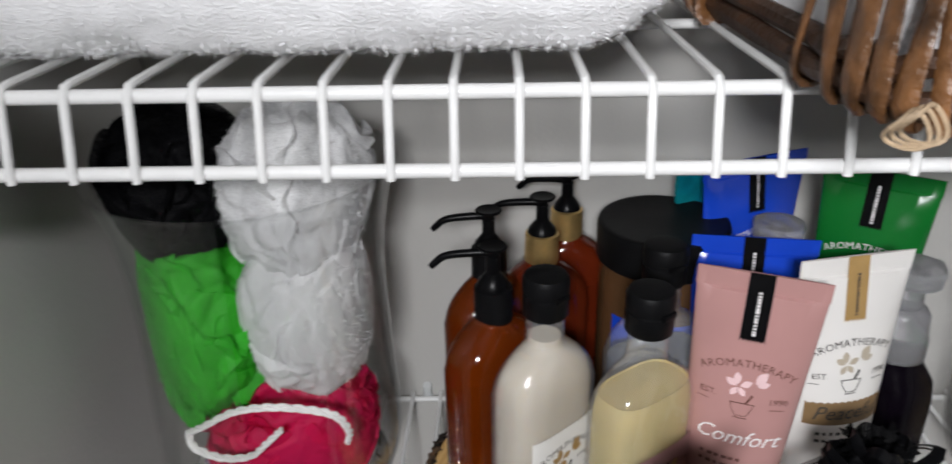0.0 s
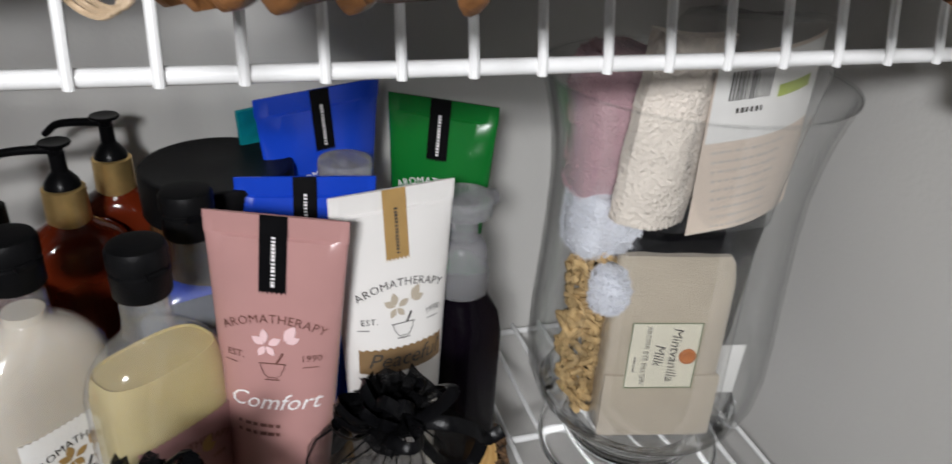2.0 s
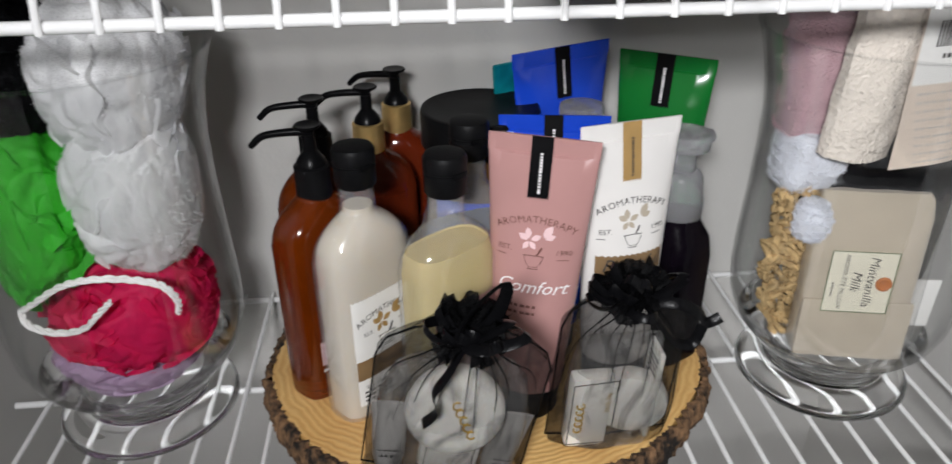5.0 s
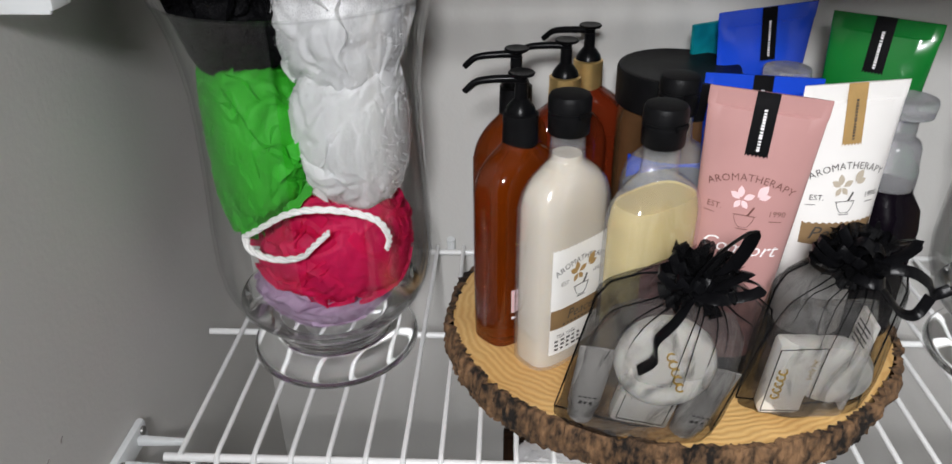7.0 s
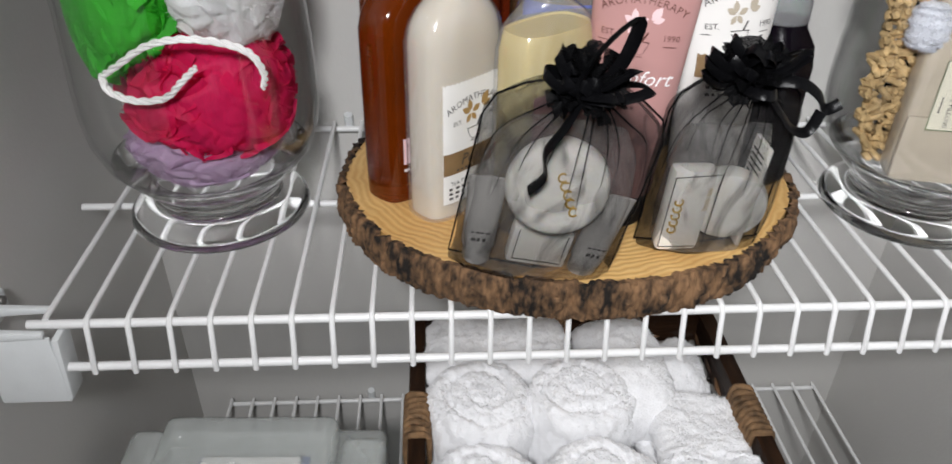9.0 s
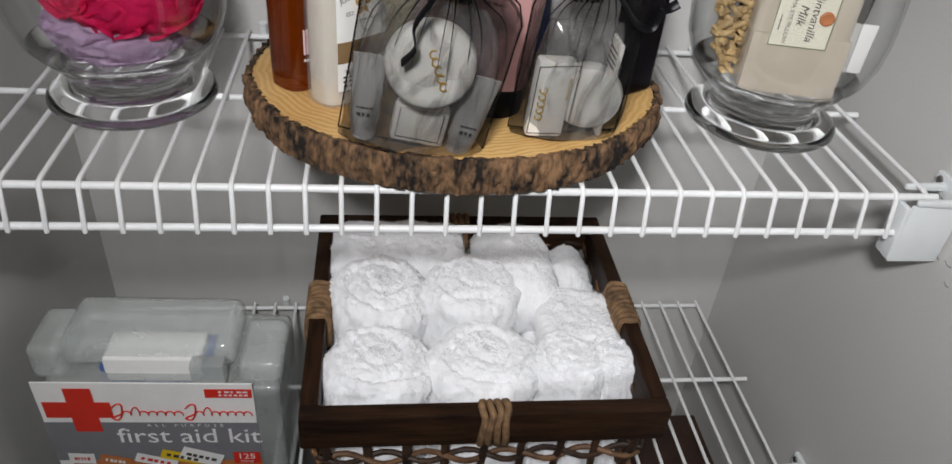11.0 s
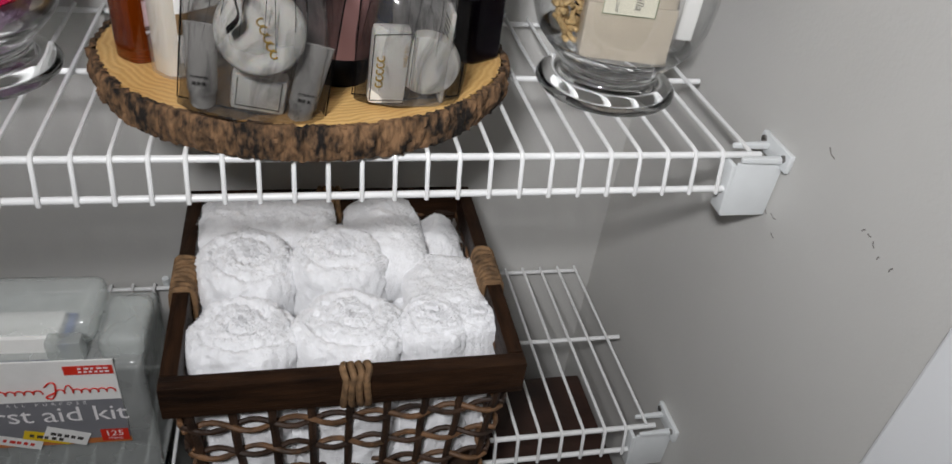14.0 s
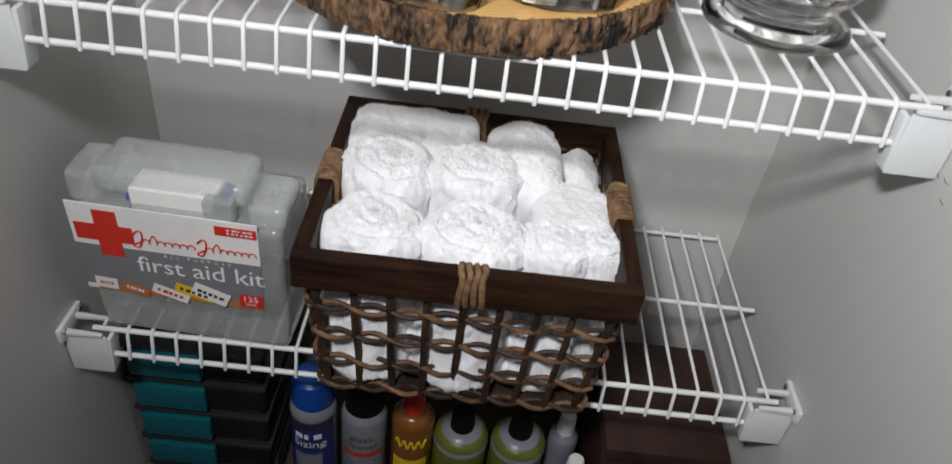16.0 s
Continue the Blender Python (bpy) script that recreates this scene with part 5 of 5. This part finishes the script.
        for side, n in ((0, 9), (1, 8), (2, 9), (3, 8)):
            for k in range(n * 4):
                u = k / (n * 4)
                ph = u * (n - 1 if side % 2 == 0 else n) * math.pi + row * math.pi + strand * math.pi
                pts.append(Vector(wall_point(side, u, z + 0.0026 * math.cos(ph) + 0.0012 * noise.noise(Vector((u * 9, row, side))) + (0.0012 if strand else 0), 0.0055 * math.sin(ph))))
        part("weaver", swept(pts, 0.0026, 7, closed=True), M["seadark"] if strand else M["weave"], basket, "twisted seagrass weaver")
part("bottom", boxed((BX0 + 0.022, BY0 + 0.022, BZ0 - 0.001), (BX1 - 0.022, BY1 - 0.022, BZ0 + 0.004)), M["seadark"], basket)


def binding(cx, cy, along, n):
    """Cord wound round the rim board."""
    for i in range(n):
        o = (i - (n - 1) / 2) * 0.0064
        a, b = T / 2 + 0.002, H / 2 + 0.002
        ring = []
        for k in range(16):
            t = 2 * math.pi * k / 16
            p, q = ring_point(t, a, b, 3.5)
            s = 0.0012 * math.sin(3 * t + i)
            ring.append((cx + o + s, cy + p, BZ1 - H / 2 + q) if along == "x" else (cx + p, cy + o + s, BZ1 - H / 2 + q))
        part("cord_wrap", swept(ring, 0.0031, 8, closed=True), M["sea"], basket, "seagrass cord wound round the rim")


binding(0.180, BY0 + T / 2, "x", 4)
binding(0.170, BY1 - T / 2, "x", 4)
binding(BX0 + T / 2, 0.452, "y", 8)
binding(BX1 - T / 2, 0.446, "y", 9)


def terry(bm, amount=0.0022):
    """Loops and lumps of towelling."""
    bm.normal_update()
    for v in bm.verts:
        v.co += v.normal * (0.9 * amount * noise.noise(v.co * 150) + 1.3 * amount * noise.noise(v.co * 48) + 0.6 * amount * noise.noise(v.co * 400))
    return bm


def rolled_towel(m, r, length, label, seed, turns=2.4, squash=0.95):
    """A plump rolled towel standing on end: a domed top with the soft furrow of its winding."""
    ob = thing("rolled_towel", m, label, "towel", "rolled white towels in the basket")
    bm = bmesh.new()
    n, rows = 150, 54
    edge = r * 0.42
    rings = []
    for j in range(rows + 30):
        ring = []
        for i in range(n):
            a = 2 * math.pi * i / n
            wob = 1 + 0.13 * noise.noise(Vector((math.cos(a) * 1.3, math.sin(a) * 1.3, seed)))
            if j < rows:
                f = (j + 0.6) / (rows - 0.4)
                rad = r * f
                fall = max(0.0, (rad - (r - edge)) / edge)
                turn = turns * f - a / (2 * math.pi) + 0.24 * noise.noise(Vector((math.cos(a) * f * 2, math.sin(a) * f * 2, seed * 3)))
                furrow = abs(math.cos(math.pi * turn)) ** 7 * min(1.0, f * 4) * (1 - fall ** 2 * 0.8)
                z = length + 0.004 * (1 - f) - edge * (1 - math.sqrt(max(0.0, 1 - fall ** 2))) - 0.0048 * furrow
            else:
                rad = r * (1 + 0.02 * math.sin((j - rows) * 0.5 + seed))
                z = (length - edge) * (1 - (j - rows + 0.5) / 29.5)
            ring.append(bm.verts.new((rad * wob * math.cos(a), rad * wob * math.sin(a) * squash, z)))
        rings.append(ring)
    for p, q in zip(rings, rings[1:]):
        for i in range(n):
            k = (i + 1) % n
            bm.faces.new((p[i], q[i], q[k], p[k]))
    bm.faces.new(rings[0])
    bm.faces.new(rings[-1][::-1])
    cloth = part("cloth", terry(bm, 0.0026), M["terry"], ob, crease=180)
    pile(ob, cloth, 12000, 0.0022, M["terry"], int(seed * 10))
    return ob


def folded_towel(m, sx, sy, sz, label, seed, layers=1, name="folded_towel", group=""):
    ob = thing(name, m, label, "towel", group)
    for q in range(layers):
        bm = bmesh.new()
        t = sz / layers
        r = t * 0.46
        nx, ny = 60, 40
        half = []
        for j in range(ny + 1):
            row = []
            for i in range(nx + 1):
                x, y = (i / nx - 0.5) * sx, (j / ny - 0.5) * sy
                ex, ey = min(1, (sx / 2 - abs(x)) / r), min(1, (sy / 2 - abs(y)) / r)
                e = math.sqrt(max(0.0, 1 - (1 - ex) ** 2)) * math.sqrt(max(0.0, 1 - (1 - ey) ** 2))
                row.append((x, y, e))
            half.append(row)
        top = [[bm.verts.new((x, y, q * t + t * 0.5 + t * 0.48 * e + 0.004 * noise.noise(Vector((x * 18, y * 18, seed + q))) * e)) for x, y, e in row] for row in half]
        low = [[bm.verts.new((x, y, q * t + t * 0.5 - t * 0.48 * e)) for x, y, e in row] for row in half]
        for g, fl in ((top, False), (low, True)):
            for j in range(ny):
                for i in range(nx):
                    vs = (g[j][i], g[j][i + 1], g[j + 1][i + 1], g[j + 1][i])
                    bm.faces.new(vs[::-1] if fl else vs)
        bmesh.ops.remove_doubles(bm, verts=bm.verts, dist=0.00005)
        cloth = part("fold", terry(bm), M["terry"], ob, crease=180)
        pile(ob, cloth, int(sx * sy * 450000), 0.0030, M["terry"], int(seed * 10) + q)
    return ob


TG = "rolled white towels in the basket"
zr = BZ0 + 0.006
for x, y, r, l, s, tx in ((0.086, 0.376, 0.0500, 0.172, 1.0, -3), (0.180, 0.376, 0.0505, 0.174, 2.4, -3), (0.088, 0.464, 0.0500, 0.182, 0.2, -2), (0.174, 0.464, 0.0470, 0.186, 3.9, -2), (0.255, 0.372, 0.0340, 0.172, 5.0, -3), (0.297, 0.378, 0.0270, 0.168, 0.7, -3)):
    rolled_towel(pose(x, y, zr + 0.006, tx, 0, 0), r, l, "rolled white terry towel standing on end in the basket", s)
folded_towel(pose(0.106, 0.536, zr + 0.095, -4, 0, 0), 0.140, 0.078, 0.094, "folded white bath towel at the back of the basket", 3.0, 2, group=TG)
folded_towel(pose(0.222, 0.515, zr + 0.108, 6, 0, 92), 0.130, 0.080, 0.090, "folded white towel propped in the basket", 7.0, 1, group=TG)
folded_towel(pose(0.268, 0.440, zr + 0.095, 8, 0, 88), 0.090, 0.084, 0.078, "folded white towel propped in the basket", 9.0, 2, group=TG)
folded_towel(pose(0.284, 0.536, zr + 0.090, 0, 0, 0), 0.056, 0.070, 0.085, "folded white towel at the basket corner", 11.0, 1, group=TG)
folded_towel(pose(0.176, 0.450, zr, 0, 0, 0), 0.235, 0.200, 0.070, "white towels at the bottom of the basket", 13.0, 2, group=TG)


# ---- first aid kit ----
kit = thing("first_aid_kit", pose(-0.099, 0.374, 0.8446, 1, 0, -2), "clear plastic first aid kit with red cross label", "first aid kit")
KW = 0.0935
part("case", rough_up(boxed((-KW, 0.000, 0.0), (KW + 0.008, 0.095, 0.160), 0.010, 4), 0.0008, 40), M["case"], kit, "cloudy clear plastic case")
part("case_lid", boxed((-KW + 0.012, 0.020, 0.161), (KW - 0.030, 0.084, 0.190), 0.012, 4), M["case"], kit, "raised clear lid").visible_shadow = False
part("corner_boss", boxed((-KW - 0.012, 0.015, 0.150), (-KW + 0.018, 0.07, 0.188), 0.010, 4), M["case"], kit, "cloudy corner boss").visible_shadow = False
part("corner_boss", boxed((KW - 0.028, 0.010, 0.152), (KW + 0.010, 0.07, 0.178), 0.010, 4), M["case"], kit, "cloudy corner boss").visible_shadow = False
part("latch", boxed((0.030, 0.0, 0.160), (0.058, 0.014, 0.186), 0.003), M["case"], kit, "clear latch")
part("inner_packet", boxed((-0.050, 0.018, 0.06), (0.040, 0.058, 0.166), 0.002), M["caseblue"], kit, "blue packet inside")
part("inner_packet", boxed((-0.045, 0.016, 0.150), (0.035, 0.050, 0.176), 0.002), M["paper"], kit, "white packet inside")
kf = lambda x, z: 0.0
L0, L1 = 0.044, 0.164
lab = part("label", boxed((-KW, -0.0016, L0), (KW - 0.002, -0.0002, L1), 0.0003), M["paper"], kit, "printed card wrap, white over grey", smooth=False)
lab.matrix_basis = Matrix.LocRotScale((-0.008, 0, 0.0173), None, (0.962, 1, 0.9125))
def panel(name, x0, x1, z0, z1, mat, lift=0.0022, parent=lab, label=""):
    return part(name, wrapped(kf, x0, x1, z0, z1, lift, 2, 2), M[mat], parent, label)


panel("grey_panel", -KW, KW - 0.002, L0 + 0.008, L0 + 0.066, "grey")
panel("brown_strip", -KW + 0.012, KW - 0.002, L0, L0 + 0.018, "orange", 0.0020)
cx, cz = -0.058, L1 - 0.036
panel("red_cross_bar", cx - 0.031, cx + 0.026, cz - 0.011, cz + 0.011, "red", 0.0026)
panel("red_cross_bar", cx - 0.010, cx + 0.013, cz - 0.031, cz + 0.030, "red", 0.0027)
panel("red_flag", 0.050, KW - 0.003, L1 - 0.018, L1 - 0.006, "red", 0.0024)
part("print_line", bars(kf, 0.062, 0.088, L1 - 0.0095, 5, 0.0022, 0.0028), M["whiteink"], lab)
part("print_line", bars(kf, 0.062, 0.088, L1 - 0.0140, 6, 0.0022, 0.0028), M["whiteink"], lab)
# plain script-like brand flourish
bm = bmesh.new()
for x0, x1 in ((-0.030, 0.028), (0.033, 0.088)):
    base = L1 - 0.043
    sweep(bm, curve_points([(x0 - 0.002, -0.0026, base + 0.010), (x0 + 0.003, -0.0026, base + 0.0155), (x0 + 0.007, -0.0026, base + 0.013), (x0 + 0.005, -0.0026, base), (x0 + 0.001, -0.0026, base - 0.007), (x0 - 0.003, -0.0026, base - 0.004), (x0 + 0.006, -0.0026, base + 0.002)], 30), 0.0008, 5)
    pts = []
    for k in range(121):
        f = k / 120
        w = 2 * math.pi * 7 * f
        tall = 0.0032 * math.exp(-((f - 0.235) / 0.05) ** 2)
        pts.append((x0 + 0.006 + (x1 - x0 - 0.006) * f - 0.0016 * math.sin(w), -0.0026, base + 0.0030 - 0.0027 * math.cos(w) + tall * (1 - math.cos(w))))
    sweep(bm, pts, 0.00065, 5)
part("red_flourish", bm, M["red"], lab)
kp = lambda x, z: (lambda u, v: Vector((x + u, -0.0028, z + v)))
part("lettering", lettering("ALL PURPOSE", 0.0058, kp(0.028, L0 + 0.0625), 2.1), M["whiteink"], lab)
part("lettering", lettering("first aid kit", 0.0310, kp(0.030, L0 + 0.046), 0.97), M["whiteink"], lab)
p = panel("number_box", 0.066, KW - 0.003, L0 + 0.004, L0 + 0.022, "red", 0.0032)
part("lettering", lettering("125", 0.0115, lambda u, v: Vector((0.078 + u, -0.0036, L0 + 0.0155 + v))), M["whiteink"], p)
part("lettering", lettering("ITEMS", 0.0048, lambda u, v: Vector((0.078 + u, -0.0036, L0 + 0.0075 + v))), M["whiteink"], p)
for x0, x1, z0, z1, mt, turn, ink in ((-0.083, -0.060, L0 + 0.004, L0 + 0.020, "paper", -3, "red"), (-0.056, -0.028, L0 + 0.001, L0 + 0.016, "orange", -16, "paper"), (-0.024, 0.014, L0 + 0.002, L0 + 0.016, "paper", -20, "red"), (0.000, 0.040, L0 + 0.008, L0 + 0.022, "yellowink", -18, "ink"), (0.018, 0.056, L0 + 0.006, L0 + 0.026, "paper", -22, "ink")):
    bm = wrapped(kf, x0, x1, z0, z1, 0.0, 2, 2)
    bmesh.ops.rotate(bm, cent=((x0 + x1) / 2, 0, (z0 + z1) / 2), matrix=Matrix.Rotation(radians(-turn), 3, "Y"), verts=bm.verts)
    q = part("printed_packet", bm, M[mt], lab)
    q.location.y = -0.0030 - 0.0004 * (x0 + 0.1) / 0.04
    bm = bars(kf, x0 + 0.005, x1 - 0.004, (z0 + z1) / 2, 5, 0.0045, 0.0003)
    bmesh.ops.rotate(bm, cent=((x0 + x1) / 2, 0, (z0 + z1) / 2), matrix=Matrix.Rotation(radians(-turn), 3, "Y"), verts=bm.verts)
    part("print_line", bm, M[ink], q)

# ---- things on the floor ----
# Clear plastic drawers; their dark colour holds the shade near the floor.
def drawer_stack(m):
    ob = thing("drawer_tower", m, "stack of clear drawers with teal fronts, darkened for shade", "drawers")
    for i in range(5):
        z = 0.001 + i * 0.0605
        d = part("drawer", boxed((-0.085, 0.0, z), (0.085, 0.17, z + 0.050), 0.010, 3), M["drawer"], ob, "clear plastic drawer, colour darkened for shade")
        part("lid", boxed((-0.088, -0.004, z + 0.0505), (0.088, 0.174, z + 0.0580), 0.003), M["lid_in_shade"], d, "clear lid, colour darkened for shade")
        part("teal_handle", boxed((-0.078, -0.010, z + 0.008), (0.012, 0.001, z + 0.050), 0.004), M["tealbox"], d, "teal plastic latch")
    return ob


drawer_stack(pose(-0.142, 0.445, ZF))


def spray_can(m, r, h, body, cap, label, capr=0.9, name="spray_can"):
    ob = thing(name, m, label, "bottle", "cleaning bottles on the floor")
    b = part("body", turned([(0, r * 0.94), (0.004, r), (h * 0.78, r), (h * 0.80, r * 0.97), (h * 0.83, r * 0.8), (h * 0.845, r * 0.6)], 36), M[body], ob)
    part("cap", turned([(h * 0.835, r * capr * 0.9), (h * 0.84, r * capr), (h * 0.985, r * capr * 0.9), (h, r * capr * 0.72)], 32), M[cap], ob, "coloured cap")
    front = lambda x, z: -math.sqrt(max(0.0, r * r - x * x))
    return ob, b, front


FY = 0.450
# White bodies here use a grey that carries the floor-level shade.
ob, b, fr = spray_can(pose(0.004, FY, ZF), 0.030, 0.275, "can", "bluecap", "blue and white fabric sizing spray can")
lab = part("label", wrapped(fr, -0.028, 0.028, 0.10, 0.212, 0.0006, 20), M["navy"], b, "navy printed wrap")
part("print_line", bars(fr, -0.018, 0.018, 0.184, 3, 0.010, 0.0012), M["whiteink"], lab)
part("lettering", lettering("Sizing", 0.019, put(fr, 0.0, 0.168, 0.0012)), M["whiteink"], lab)
part("red_band", wrapped(fr, -0.028, 0.028, 0.200, 0.210, 0.0010, 20, 1), M["brown"], lab)
part("shirt_picture", wrapped(fr, -0.020, 0.016, 0.115, 0.150, 0.0010, 20, 3, notch=0.005, notch_side="high"), M["can"], lab)
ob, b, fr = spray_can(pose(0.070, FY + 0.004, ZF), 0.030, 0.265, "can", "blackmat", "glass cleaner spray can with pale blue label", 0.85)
part("lettering", lettering("glass", 0.017, put(fr, 0.0, 0.184, 0.0010)), M["ink"], b)
part("lettering", lettering("cleaner", 0.0155, put(fr, 0.0, 0.168, 0.0010)), M["ink"], b)
part("red_band", wrapped(fr, -0.026, 0.026, 0.147, 0.155, 0.0008, 20, 1), M["red"], b)
part("blue_band", wrapped(fr, -0.028, 0.028, 0.10, 0.140, 0.0006, 20, 1), M["bluegel"], b)
ob, b, fr = spray_can(pose(0.134, FY + 0.006, ZF), 0.028, 0.262, "oilbrown", "red", "amber furniture polish bottle with red cap", 0.5)
part("script_flourish", swept([(-0.020 + 0.040 * k / 30, fr(-0.020 + 0.040 * k / 30, 0) - 0.001, 0.178 + 0.007 * math.sin(k * 0.9)) for k in range(31)], 0.0016, 5), M["yellowink"], b)
part("yellow_panel", wrapped(fr, -0.022, 0.022, 0.10, 0.145, 0.0006, 16, 1), M["yellowink"], b)
for x in (0.199, 0.276):
    ob, b, fr = spray_can(pose(x, FY + 0.008, ZF), 0.036, 0.225, "lime", "blackmat", "squat soap bottle with lime label and pale shoulder", 0.45, "soap_bottle")
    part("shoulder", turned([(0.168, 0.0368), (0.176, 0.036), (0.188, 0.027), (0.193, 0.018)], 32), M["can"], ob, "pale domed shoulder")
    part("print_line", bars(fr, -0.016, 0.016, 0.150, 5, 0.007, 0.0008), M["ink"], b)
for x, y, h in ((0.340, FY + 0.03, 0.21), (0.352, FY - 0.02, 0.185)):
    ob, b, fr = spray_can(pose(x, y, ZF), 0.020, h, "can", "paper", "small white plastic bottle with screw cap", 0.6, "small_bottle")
bx = thing("storage_box", pose(0.455, 0.50, ZF), "dark brown storage box in the closet corner", "box")
part("body", boxed((-0.075, -0.09, 0.0), (0.075, 0.09, 0.22), 0.004), M["brown"], bx)
part("lid", boxed((-0.079, -0.094, 0.2205), (0.079, 0.094, 0.245), 0.004), M["brown"], bx)


# ---- upper shelf ----
UD = 1.5656
folded_towel(pose(-0.058, 0.498, UD, 0, 0, 0), 0.340, 0.240, 0.100, "thick folded white towel on the upper wire shelf", 17.0, 1)


def wicker(m, sx, sy, h):
    ob = thing("wicker_basket", m, "brown wicker basket of bent twigs lined with white cloth", "basket")
    r = random.Random(31)
    def rim_line(z, k, amp, seed):
        pts = []
        for i in range(96):
            a = 2 * math.pi * i / 96
            x, y = ring_point(a, sx / 2 * k, sy / 2 * k, 7)
            pts.append((x + amp * noise.noise(Vector((a * 4, seed, 0))), y + amp * noise.noise(Vector((a * 4, seed, 7))), z + amp * noise.noise(Vector((a * 5, seed, 3)))))
        return pts
    for i, (z, k, mt) in enumerate(((0.006, 0.99, "twigdark"), (0.008, 1.02, "twigdark"), (0.017, 1.01, "twigdark"), (0.075, 1.02, "twigdark"), (0.084, 1.03, "twig"), (0.135, 1.03, "twigdark"))):
        part("hoop", swept(rim_line(z, k, 0.005, i * 3.1), 0.0042, 8, closed=True), M[mt], ob, "twisted brown hoop")
    for i in range(40):
        a = 2 * math.pi * (i + 0.5) / 40
        x, y = ring_point(a, sx / 2, sy / 2, 7)
        o = Vector((x, y, 0)).normalized() * 0.008
        w = r.uniform(0.0036, 0.0050)
        lean = Vector((r.uniform(-0.003, 0.003), r.uniform(-0.003, 0.003), 0))
        pts = curve_points([(x - o.x, y - o.y, 0.004), (x + o.x * 0.6, y + o.y * 0.6, 0.001), (x + o.x, y + o.y, 0.012), (x + o.x * 0.6 + lean.x, y + o.y * 0.6 + lean.y, 0.045), (x + o.x, y + o.y, 0.08), (x + o.x + lean.x, y + o.y, h)], 16)
        part("splint", swept(pts, w, 7, flat=0.45, taper=lambda f: 0.9 + 0.2 * math.sin(f * 9 + i)), M["twig"], ob, "peeled tan splint")
    ring = [Vector((-sx / 2 - 0.003 + 0.0055 * math.cos(t), -sy / 2 - 0.009 + 0.003 * math.sin(t * 2), 0.006 + 0.0052 * math.sin(t))) for t in [k * 2 * math.pi / 26 for k in range(26)]]
    for q in range(3):
        part("corner_coil", swept([p + Vector((0.0015 * q, -0.001 * q, 0.001 * q)) for p in ring], 0.0007, 6, closed=True), M["cane"], ob, "loop of pale cane")
    part("liner", rough_up(lofted([(0.014, sx / 2 * 0.93, sy / 2 * 0.93, 7), (h * 0.5, sx / 2 * 0.94, sy / 2 * 0.94, 7), (h, sx / 2 * 0.95, sy / 2 * 0.95, 7)], 80), 0.004, 40), M["terry"], ob, "white cloth lining")
    return ob


wicker(pose(0.298, 0.425, UD), 0.300, 0.262, 0.15)
